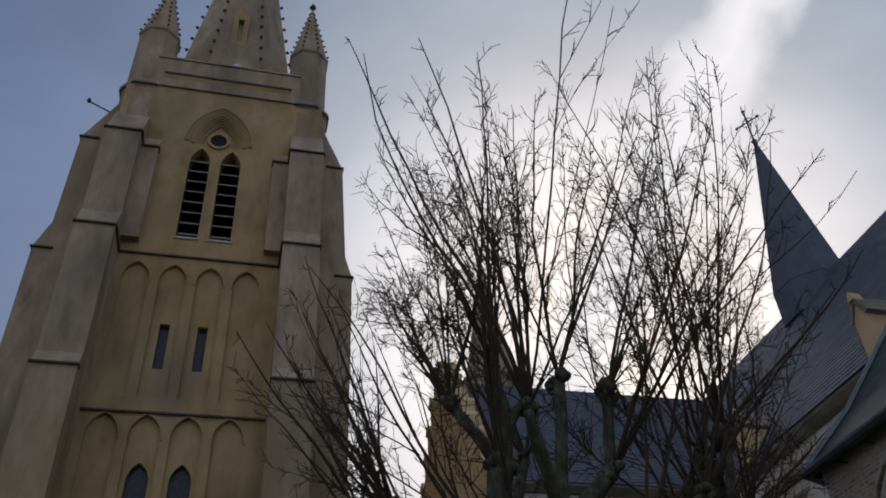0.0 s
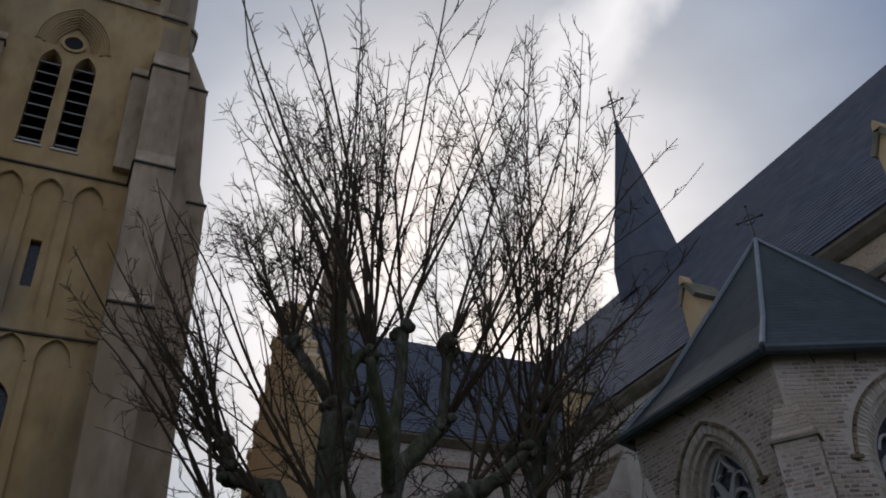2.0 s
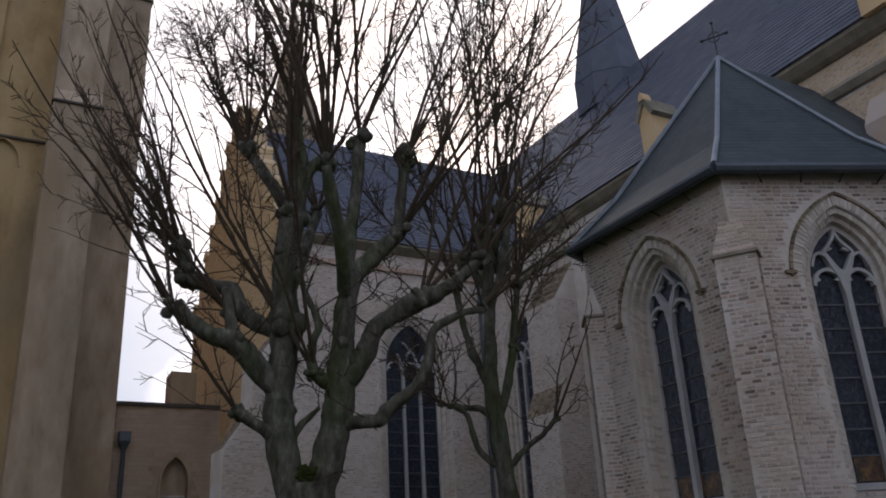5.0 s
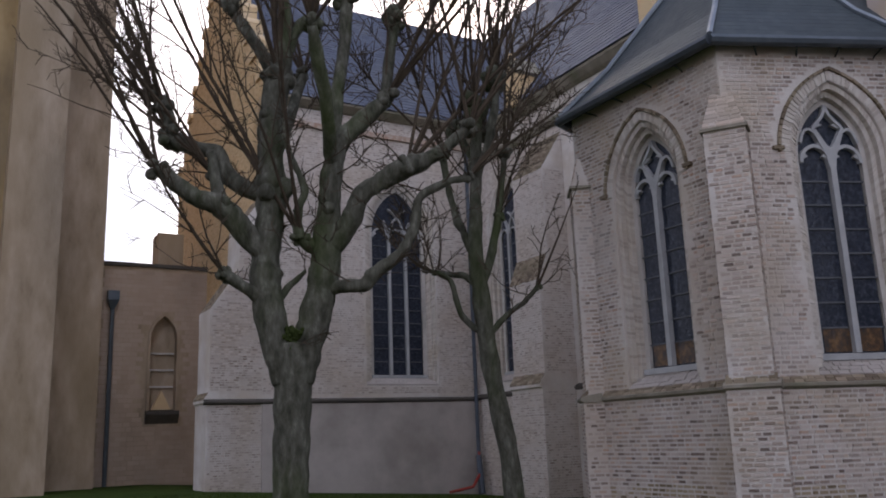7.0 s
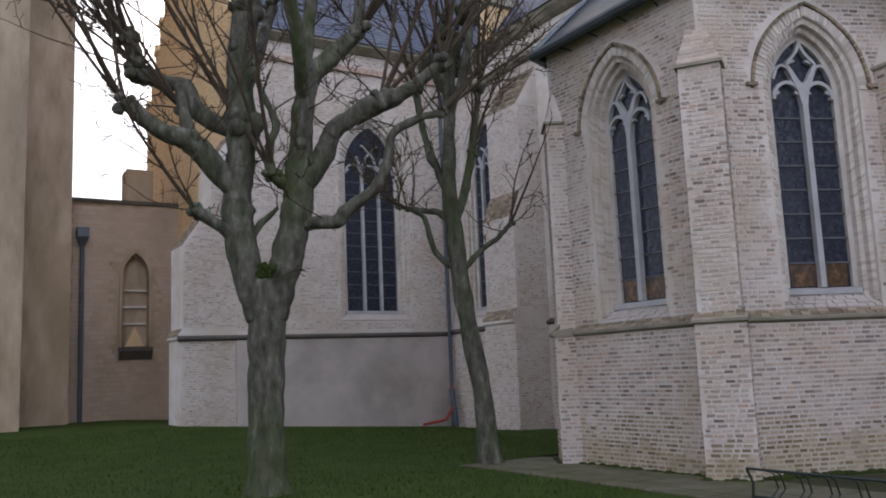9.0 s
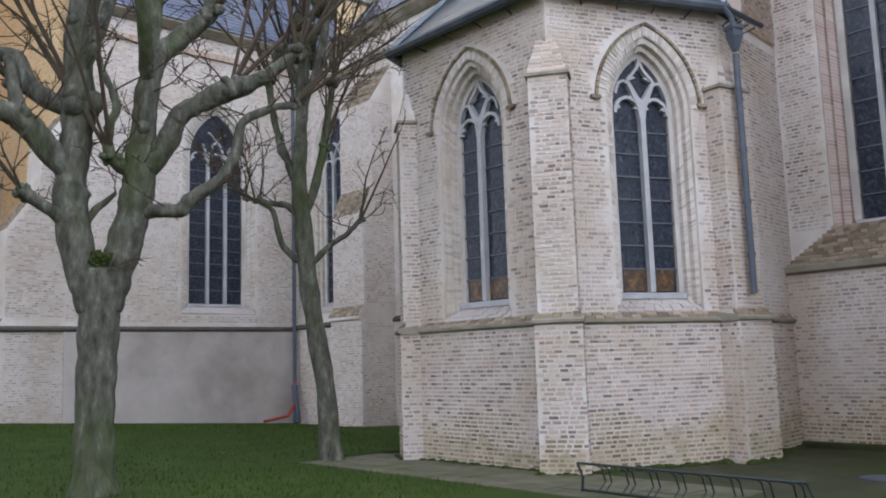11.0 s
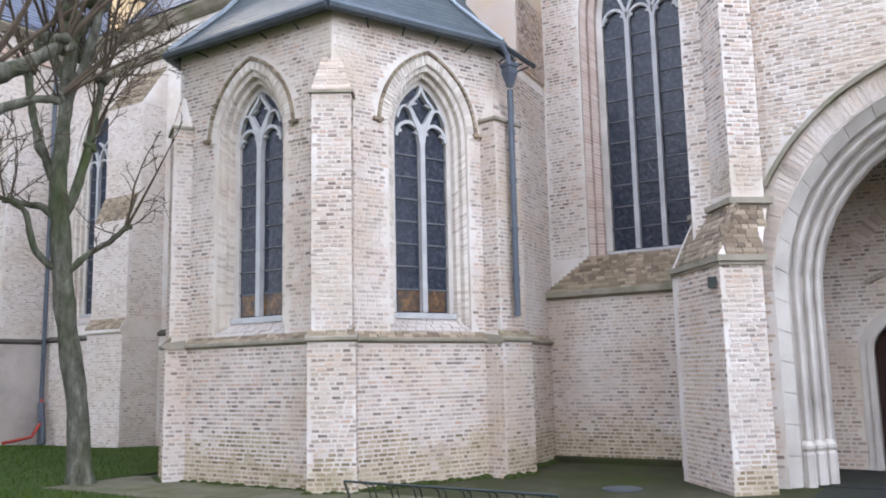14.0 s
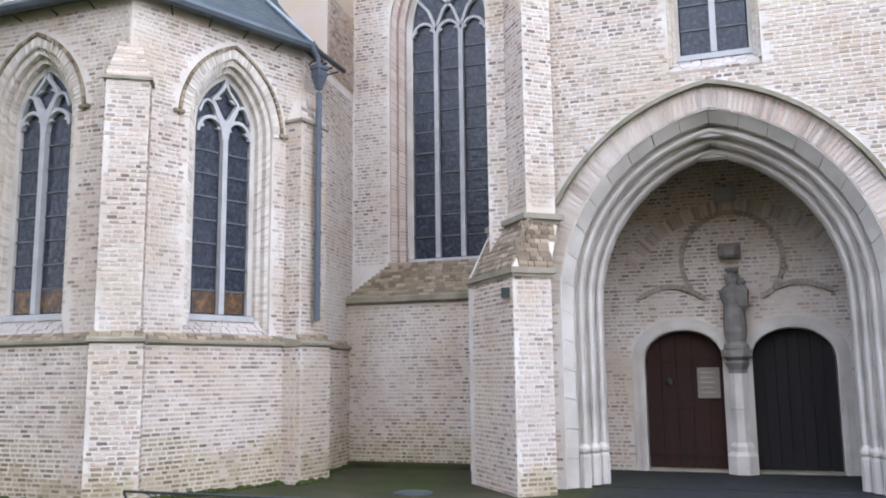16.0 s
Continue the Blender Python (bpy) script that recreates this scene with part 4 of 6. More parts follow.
for k in range(3):
    trim("niche_bar", F_L, 4.02, 4.82, [(-0.3, 3.5 + 0.55 * k), (-0.22, 3.5 + 0.55 * k), (-0.22, 3.56 + 0.55 * k), (-0.3, 3.56 + 0.55 * k)], M_STONE, low)
trim("niche_ledge", F_L, 3.9, 4.95, [(-0.4, 2.78), (0.2, 2.74), (0.2, 2.62), (-0.02, 2.30), (-0.4, 2.30)], M_EDGE, low, "dark stone ledge below the niche")
# ochre wedge in place of the triangle of orange light in the niche
b = Build()
slab(b, F_L, [(4.12, 2.78), (4.72, 2.78), (4.42, 3.4)], -0.28, -0.05)
part("niche_light_wedge", b, M_GABLE, low, "small ochre wedge standing in for a triangle of reflected light")
trim("wall_coping", F_L, 0, F_L.length, [(-0.6, 7.62), (0.08, 7.60), (0.08, 7.48), (-0.6, 7.48)], M_EDGE, low)
b = Build()
b.box(5.75, 6.6, 29.6, 30.6, 7.3, 8.85)
part("pier", b, M_TOWER_GREY, low, "square stone pier above the wall")
lp = thing("link_drainpipe", "dark drainpipe with a square hopper on the low wall", "drainpipe")
b = Build()
b.lathe(4.25, 28.88, [(0.07, 0.2), (0.07, 6.1)], 8)
part("pipe", b, M_ZINC, lp)
b = Build()
b.lathe(4.25, 28.88, [(0.08, 6.0), (0.25, 6.3), (0.25, 6.6), (0.1, 6.6)], 4, math.pi / 4)
part("hopper", b, M_ZINC, lp)

bp = thing("corner_drainpipe", "blue-grey drainpipe in the inner corner of the church", "drainpipe")
b = Build()
b.lathe(14.05, 22.6, [(0.06, -0.2), (0.06, 11.3)], 8)
part("pipe", b, M_PIPE, bp)
b = Build()
b.tube([(14.0, 22.5, 1.1), (13.9, 22.3, 0.5), (13.5, 22.1, 0.12), (12.9, 22.0, 0.05), (12.6, 21.9, 0.03)], 0.045, 6)
part("hose", b, M_HOSE, bp, "red drain hose")
b = Build()
b.tube([(13.95, 22.45, 1.0), (13.85, 22.15, -0.1)], 0.09, 8)
part("shoe", b, M_PIPE, bp)

# ---- tower ----
tower = thing("church_tower", "tall ochre stone church tower with buttresses and an octagonal spire", "tower")
TX, TY = -2.25, 27.6
F_T = Face((TX - 4.4, TY), (TX + 4.4, TY))
b = Build()
b.box(TX - 4.4, TX + 4.4, TY + 1.3, TY + 8.8, -0.2, 33.9)
part("body", b, M_TOWER, tower)
ARC = [2.15, 3.52, 4.88, 6.25]
up_arc = [arch(s, 0.50, 16.3, 21.3, rise(0.50, 0.75), 0, 6) for s in ARC]
low_arc = [arch(s, 0.52, 1.5, 14.85, rise(0.52, 0.8), 0, 6) for s in ARC]
BW, BS, BT = 0.72, 28.95, 30.35
bell_out = arch(4.37, BW, 28.72, BS, rise(BW, BT - BS), 0.42, 10)
LANCETS = [arch(s, 0.42, 23.5, 27.6, rise(0.42, 0.85), 0, 6) for s in (3.73, 5.02)]
b = Build()
wall(b, F_T, 0, 8.8, -0.2, 32.2, 0.14, [bell_out, *up_arc, *low_arc, *LANCETS])
part("front_wall", b, M_TOWER, tower)
slits = [[(s - 0.18, 17.5), (s - 0.18, 19.4), (s + 0.18, 19.4), (s + 0.18, 17.5)] for s in ARC[1:3]]
slits = [[(a[0][0], a[0][1]), (a[1][0], a[1][1] - 0.001), (a[2][0], a[2][1]), (a[3][0], a[3][1])] for a in slits]
lows = [arch(s, 0.36, 10.5, 13.3, rise(0.36, 0.65), 0, 6) for s in ARC[1:3]]
lancets = [arch(s, 0.42, 23.5, 27.6, rise(0.42, 0.85), 0, 6) for s in (3.73, 5.02)]
b = Build()
wall(b, F_T, 0, 8.8, -0.2, 32.2, 0.4, [*slits, *lows, bell_out, *LANCETS], d=-0.14)
part("inner_wall", b, M_TOWER, tower)
b = Build()
wall(b, F_T, 2.4, 6.4, 23.0, 31.8, 0.3, lancets, d=-0.42)
part("belfry_panel", b, M_TOWER, tower)
# near-black sheet that paints the shade inside the tower openings
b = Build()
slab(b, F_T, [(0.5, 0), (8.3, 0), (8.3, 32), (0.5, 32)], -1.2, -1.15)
part("shade_backing", b, M_DARK, tower)
for k in range(5):
    o0, o1 = 0.42 * k / 5, 0.42 * (k + 1) / 5
    b = Build()
    band(b, F_T, arch(4.37, BW, BS - 0.1, BS, rise(BW, BT - BS), o0), arch(4.37, BW, BS - 0.1, BS, rise(BW, BT - BS), o1 + 0.01), -0.42, -0.36 + 0.36 * (k + 0.5) / 5)
    part("arch_order", b, M_TOWER, tower, "stepped ochre arch order")
for k in range(3):
    b = Build()
    o = 0.46 + 0.10 * k
    band(b, F_T, arch(4.37, BW, BS - 0.1, BS, rise(BW, BT - BS), o), arch(4.37, BW, BS - 0.1, BS, rise(BW, BT - BS), o + 0.05), -0.02, 0.04 + 0.02 * k)
    part("arch_order", b, M_TOWER, tower)
for s in (3.73, 5.02):
    lw = new("belfry_window")
    lw.parent = tower
    b = Build()
    band(b, F_T, arch(s, 0.42, 23.5, 27.6, rise(0.42, 0.85), 0.0), arch(s, 0.42, 23.5, 27.6, rise(0.42, 0.85), 0.09), -0.2, 0.04)
    part("surround", b, M_TOWER, lw)
    for k in range(8):
        z = 23.7 + 0.58 * k
        b = Build()
        b.hull([F_T.at(s - 0.41, z, -0.12), F_T.at(s + 0.41, z, -0.12), F_T.at(s + 0.41, z + 0.36, -0.55), F_T.at(s - 0.41, z + 0.36, -0.55)], [F_T.at(s - 0.41, z + 0.06, -0.12), F_T.at(s + 0.41, z + 0.06, -0.12), F_T.at(s + 0.41, z + 0.42, -0.55), F_T.at(s - 0.41, z + 0.42, -0.55)])
        part("louvre", b, M_LOUVRE, lw)
    trim("sill", F_T, s - 0.5, s + 0.5, [(-0.8, 23.5), (0.06, 23.46), (0.06, 23.38), (-0.8, 23.38)], M_STONE, lw, "pale stone sill")
# solid near-black disc, the shade of a round opening put into its colour
b = Build()
b.lathe(0, 0, [(0.36, -0.04), (0.36, 0.04)], 16)
b.v = [F_T.at(4.37 + x, 28.98 + y, 0.0 + z) for x, y, z in b.v]
part("oculus", b, M_DARK, tower, "near-black disc for the shaded round opening above the louvres")
b = Build()
ring = [(4.37 + r * math.cos(a), 28.98 + r * math.sin(a)) for r in (0.36, 0.48) for a in (k * math.pi / 8 for k in range(17))]
band(b, F_T, ring[:17], ring[17:], -0.4, 0.10)
part("oculus_ring", b, M_TOWER, tower)
for o in lows + slits:
    b = Build()
    b.poly([F_T.at(s, z, -0.36) for s, z in o])
    part("pane", b, M_GLASS, tower, "dark blue window glass")
for o, s in zip(up_arc + low_arc, ARC * 2):
    zs = o[1][1]
    b = Build()
    band(b, F_T, arch(s, 0.5, zs - 0.15, zs, rise(0.5, 0.75), 0.02), arch(s, 0.5, zs - 0.15, zs, rise(0.5, 0.75), 0.10), -0.12, 0.03)
    part("blind_arch", b, M_TOWER, tower)


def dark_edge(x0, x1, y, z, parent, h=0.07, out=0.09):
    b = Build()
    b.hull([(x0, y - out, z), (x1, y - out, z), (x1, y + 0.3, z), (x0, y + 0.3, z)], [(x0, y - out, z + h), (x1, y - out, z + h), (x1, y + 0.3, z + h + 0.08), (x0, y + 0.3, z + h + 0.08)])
    part("string_course", b, M_EDGE, parent, "near-black stone string course")


dark_edge(TX - 3.1, TX + 3.1, TY, 22.42, tower)
dark_edge(TX - 3.1, TX + 3.1, TY, 15.65, tower)
dark_edge(TX - 2.9, TX + 2.9, TY, 32.85, tower, 0.1, 0.2)
trim("cornice", F_T, 1.5, 7.3, [(-0.1, 32.86), (0.16, 32.84), (0.05, 32.4), (-0.1, 32.35)], M_TOWER, tower)
for sgn in (-1, 1):
    cx = TX + sgn * 3.8
    w = 0.72
    bt = new("buttress")
    bt.parent = tower
    b = Build()
    prof = [(TY + 0.1, -0.2), (25.6, -0.2), (25.6, 16.2), (26.0, 16.9), (26.0, 22.42), (26.55, 23.5), (26.55, 28.0), (TY + 0.1, 30.2)]
    b.hull([(cx - w, y, z) for y, z in prof], [(cx + w, y, z) for y, z in prof])
    part("pier", b, M_TOWER_GREY, bt)
    dark_edge(cx - w - 0.04, cx + w + 0.04, 26.0, 22.42, bt)
    dark_edge(cx - w - 0.04, cx + w + 0.04, 26.55, 28.0, bt)
    dark_edge(cx - w - 0.04, cx + w + 0.04, 25.6, 16.2, bt)
    for zz in (22.42, 28.0):
        b = Build()
        xi = cx - sgn * (w + 0.03)
        b.box(xi - 0.05, xi + 0.05, 26.0 if zz < 25 else 26.55, TY, zz, zz + 0.08)
        part("string_return", b, M_EDGE, bt)
    # inner shallow pier beside it
    b = Build()
    xi = TX + sgn * 2.75
    prof = [(TY + 0.1, 23.0), (TY - 0.35, 23.0), (TY - 0.35, 27.9), (TY + 0.1, 28.9)]
    b.hull([(xi - 0.35, y, z) for y, z in prof], [(xi + 0.35, y, z) for y, z in prof])
    part("inner_pier", b, M_TOWER_GREY, bt)
    dark_edge(xi - 0.4, xi + 0.4, TY - 0.35, 27.85, bt)
    sb = new("side_buttress")
    sb.parent = tower
    b = Build()
    ox = TX + sgn * 4.3
    prof = [(0, -0.2), (2.0, -0.2), (2.0, 16.0), (1.95, 16.5), (1.95, 22.6), (1.5, 23.9), (1.42, 28.7), (0, 31.6)]
    if sgn > 0:
        prof = [(0, -0.2), (1.75, -0.2), (1.75, 22.6), (1.45, 23.6), (1.2, 28.7), (0, 31.6)]
    b.hull([(ox + sgn * d, TY + 0.4, z) for d, z in prof], [(ox + sgn * d, TY + 2.0, z) for d, z in prof])
    part("pier", b, M_TOWER_GREY, sb)
    for d, z in ((prof[-2][0], 28.65), (1.95 if sgn < 0 else 1.75, 22.55)):
        x0, x1 = sorted((ox + sgn * (d - 0.75), ox + sgn * (d + 0.06)))
        dark_edge(x0, x1, TY + 0.4, z, sb)
# parapet, spire, corner turrets
b = Build()
b.box(TX - 3.3, TX + 3.3, TY - 0.1, TY + 0.3, 32.1, 33.95)
b.box(TX - 3.3, TX + 3.3, TY - 0.16, TY + 0.36, 33.95, 34.05)
part("parapet", b, M_TOWER_GREY, tower)
SPIRE_R, SPIRE_Z, SPIRE_TOP = 3.55, 34.0, 57.6
b = Build()
b.lathe(TX, 32.0, [(3.6, 33.5), (SPIRE_R, SPIRE_Z), (0.05, SPIRE_TOP)], 8, math.pi / 8)
spire = part("spire", b, M_TOWER_GREY, tower)
b = Build()
b.lathe(0, 0, [(0.03, -0.13), (0.10, -0.05), (0.13, 0.03), (0.05, 0.12)], 5)
crocket_mesh = b.mesh("crocket")
crocket_mesh.materials.append(M_EDGE)


def crockets(cx, cy, r, z0, z1, count, parent, size=1.0):
    for k in range(8):
        a = math.pi / 8 + k * math.pi / 4
        for i in range(count):
            t = (i + 0.5) / count
            rr = r * (1 - t) + 0.14 * size
            ob = new("crocket", crocket_mesh)
            ob.parent = parent
            ob.location = (cx + rr * math.cos(a), cy + rr * math.sin(a), z0 + (z1 - z0) * t)
            ob.scale = (size, size, size)


crockets(TX, 32.0, SPIRE_R, SPIRE_Z, SPIRE_TOP, 22, spire, 0.85)
lu = new("lucarne")
lu.parent = tower
f_l = Face((TX - 0.5, 29.25), (TX + 0.5, 29.25))
b = Build()
wall(b, f_l, 0.1, 0.9, 37.6, [(0.1, 40.3), (0.5, 41.2), (0.9, 40.3)], 0.9, [[(0.36, 38.2), (0.36, 40.0), (0.64, 40.0), (0.64, 38.2)]])
part("frame", b, M_TOWER, lu)
# near-black slab painted as the shade within the lucarne
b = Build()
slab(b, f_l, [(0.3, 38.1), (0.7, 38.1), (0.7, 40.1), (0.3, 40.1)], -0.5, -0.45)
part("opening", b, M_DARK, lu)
for sgn in (-1, 1):
    tu = new("turret")
    tu.parent = tower
    tx, ty = TX + sgn * 3.66, TY + 1.0
    b = Build()
    b.lathe(tx, ty, [(1.1, 29.0), (1.08, 31.9), (1.2, 32.1), (1.2, 32.3), (0.98, 32.55), (0.96, 36.2), (1.04, 36.3), (1.04, 36.42)], 8, math.pi / 8)
    part("shaft", b, M_TOWER_GREY, tu)
    b = Build()
    b.lathe(tx, ty, [(0.98, 36.4), (0.05, 40.9)], 8, math.pi / 8)
    top = part("pinnacle", b, M_TOWER_GREY, tu)
    crockets(tx, ty, 0.98, 36.4, 40.7, 9, tu, 0.55)
    b = Build()
    b.lathe(tx, ty, [(1.22, 32.02), (1.22, 32.12)], 8, math.pi / 8)
    part("string_course", b, M_EDGE, tu)
    b = Build()
    b.lathe(tx, ty, [(0.05, 40.7), (0.05, 41.0), (0.2, 41.15), (0.04, 41.5)], 6)
    part("finial", b, M_EDGE, tu)
arm_t = thing("tower_sensor_arm", "thin dark metal arm with a small sensor on the tower", "sensor")
b = Build()
b.tube([(-6.6, 28.2, 30.3), (-8.1, 28.0, 30.9)], 0.035, 5)
part("arm", b, M_IRON, arm_t)
b = Build()
b.lathe(-8.1, 28.0, [(0.03, 30.8), (0.10, 30.9), (0.08, 31.05), (0.02, 31.1)], 6)
part("sensor_head", b, M_IRON, arm_t)
fl_l = thing("parapet_floodlight", "small white floodlight on the tower parapet", "floodlight")
b = Build()
b.hull([(-2.25, 27.4, 33.98), (-1.75, 27.4, 33.98), (-2.0, 27.4, 34.2)], [(-2.25, 27.7, 33.98), (-1.75, 27.7, 33.98), (-2.0, 27.7, 34.2)])
part("housing", b, M_WHITE, fl_l)

# ---- slate spirelet on the nave ridge ----
fl = thing("roof_spirelet", "slender slate spirelet on the nave ridge", "spire")
b = Build()
b.lathe(21.0, 22.5, [(1.5, 18.6), (1.5, 20.1)], 8, math.pi / 8)
part("drum", b, M_SLATE, fl)
b = Build()
b.lathe(21.0, 22.5, [(1.52, 20.0), (0.05, 28.25)], 8, math.pi / 8)
part("spire", b, M_SLATE, fl)
b = Build()
b.lathe(21.0, 22.5, [(0.07, 28.1), (0.15, 28.25), (0.05, 28.45)], 8)
part("finial", b, M_LEAD, fl)

# ---- porch ----
PC, PW, PS = 3.2, 1.68, 2.6
PR = 2.2
porch_win = pointed_window(F_P, 3.335, 0.47, 6.1, 8.4, 9.3, 2, 0.25, 0.62, "two-light window above the porch arch", 6)
out_arch = arch(PC, PW, -0.3, PS, PR, 0.47, 14)
porch = plain_wall("wall_porch", F_P, 0, F_P.length, -0.3, 11.3, 0.45, M_MORTAR, "pale brick porch front with a wide pointed arch", [out_arch, porch_win])


def chamfer_stones(build, face, inner, outer, back, d_in, d_out, step, gap):
    """Arch stones whose face slopes from the inner edge out to the outer one."""
    n = max(4, round(sum(math.dist(a, b) for a, b in zip(outer, outer[1:])) / step))
    i, o = resampled(inner, n), resampled(outer, n)
    mid = lambda a, b, t: (a[0] + (b[0] - a[0]) * t, a[1] + (b[1] - a[1]) * t)
    for k in range(n):
        j = random.uniform(-0.008, 0.008)
        q = [mid(i[k], i[k + 1], gap), mid(o[k], o[k + 1], gap), mid(o[k], o[k + 1], 1 - gap), mid(i[k], i[k + 1], 1 - gap)]
        build.hull([face.at(s, z, back) for s, z in q], [face.at(s, z, d + j) for (s, z), d in zip(q, (d_in, d_out, d_out, d_in))])


ORDERS = [(0.0, 0.10, -0.66), (0.10, 0.21, -0.48), (0.21, 0.32, -0.30)]
for o0, o1, d in ORDERS:
    b = Build()
    brick_band(b, F_P, arch(PC, PW, 0.0, PS, PR, o0, 24), arch(PC, PW, 0.0, PS, PR, o1 + 0.01, 24), -0.85, d, 0.42, 0.01)
    part("arch_moulding", b, M_STONE, porch, "grey-white moulded arch stone")
    b = Build()
    b.tube([F_P.at(s, z, d + 0.01) for s, z in arch(PC, PW, 0.55, PS, PR, o0 + 0.04, 14)], 0.04, 8)
    part("roll_moulding", b, M_STONE, porch)
b = Build()
chamfer_stones(b, F_P, arch(PC, PW, 0.0, PS, PR, 0.33, 24), arch(PC, PW, 0.0, PS, PR, 0.48, 24), -0.85, -0.16, -0.01, 0.42, 0.01)
part("arch_chamfer", b, M_STONE, porch, "broad sloping grey-white arch stones", kind="stuff")
for sgn in (-1, 1):
    for k in range(3):
        s = PC + sgn * (PW + 0.05 + 0.105 * k)
        d = -0.64 + 0.18 * k
        b = Build()
        p = F_P.at(s, 0, d)
        b.lathe(p[0], p[1], [(0.09, -0.1), (0.09, 0.42), (0.07, 0.46), (0.095, 0.50), (0.095, 0.54), (0.05, 0.60)], 8)
        part("column_base", b, M_STONE, porch, "worn moulded column base")
ring0, ring1 = arch(PC, PW, 0, PS, PR, 0.49, 22)[1:-1], arch(PC, PW, 0, PS, PR, 0.80, 22)[1:-1]
b = Build()
brick_band(b, F_P, ring0, ring1, -0.04, 0.014, 0.075, 0.08)
part("arch_bricks", b, M_BRICK, porch, "ring of pale radial arch bricks", kind="stuff")
b = Build()
pairs = [(p, q) for p, q in zip(arch(PC, PW, 0, PS, PR, 0.81, 20)[2:-2], arch(PC, PW, 0, PS, PR, 0.87, 20)[2:-2]) if p[1] > 3.85]
h0, h1 = [p for p, q in pairs], [q for p, q in pairs]
band(b, F_P, h0, h1, -0.03, 0.10)
part("hood_mould", b, M_SILL, porch, "weathered brown hood mould over the arch")
# inside of the porch
for name, f, ln in (("wall_porch_left", Face((12.5, 2.35), (14.45, 2.35)), 1.95), ("wall_porch_right", Face((14.45, -2.15), (12.5, -2.15)), 1.95)):
    b = Build()
    f = Face(f.o, f.o + f.u * ln)
    wall(b, f, 0, ln, -0.3, 5.2, 0.3)
    part(name, b, M_MORTAR, None, "pale brick side wall inside the porch", "structure", category="wall")
# brown boards, their colour darkened to deepen the shade at the porch top
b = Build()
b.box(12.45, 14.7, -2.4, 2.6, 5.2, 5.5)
part("ceiling", b, M_SHADED_BOARDS, None, "brown boarded porch ceiling, coloured darker for shade", "structure", category="ceiling")
for name, f in (("wall_porch_side_left", Face((14.3, 3.49), (12.03, 3.49))), ("wall_porch_side_right", Face((12.03, -3.29), (14.3, -3.29)))):
    b = Build()
    wall(b, f, 0.0, f.length - 0.0, -0.3, 11.3, 0.4)
    part(name, b, M_MORTAR, None, "pale brick side wall of the porch", "structure", category="wall")
# unseen flat roof, added only so that the porch is shut from the sky
b = Build()
b.box(12.02, 14.3, -3.3, 3.5, 11.3, 11.5)
part("roof_porch_unseen", b, M_SLATE, None, "flat lead-grey roof, unseen, added over the porch for its shadow", "structure", category="roof")


def basket(cx, w, z0, zs, top, n=12, off=0.0):
    return [(cx - w - off, z0)] + [(cx - (w + off) * math.cos(math.pi * k / n), zs + (top + off) * math.sin(math.pi * k / n)) for k in range(n + 1)] + [(cx + w + off, z0)]


doors = [(2.03, 0.61), (3.70, 0.61)]
openings = [basket(c, w, 0.0, 1.82, 0.44) for c, w in doors]
inner = plain_wall("wall_doors", F_D, 0.55, 5.2, -0.3, 5.3, 0.4, M_MORTAR, "pale brick wall with two arched church doors", openings)
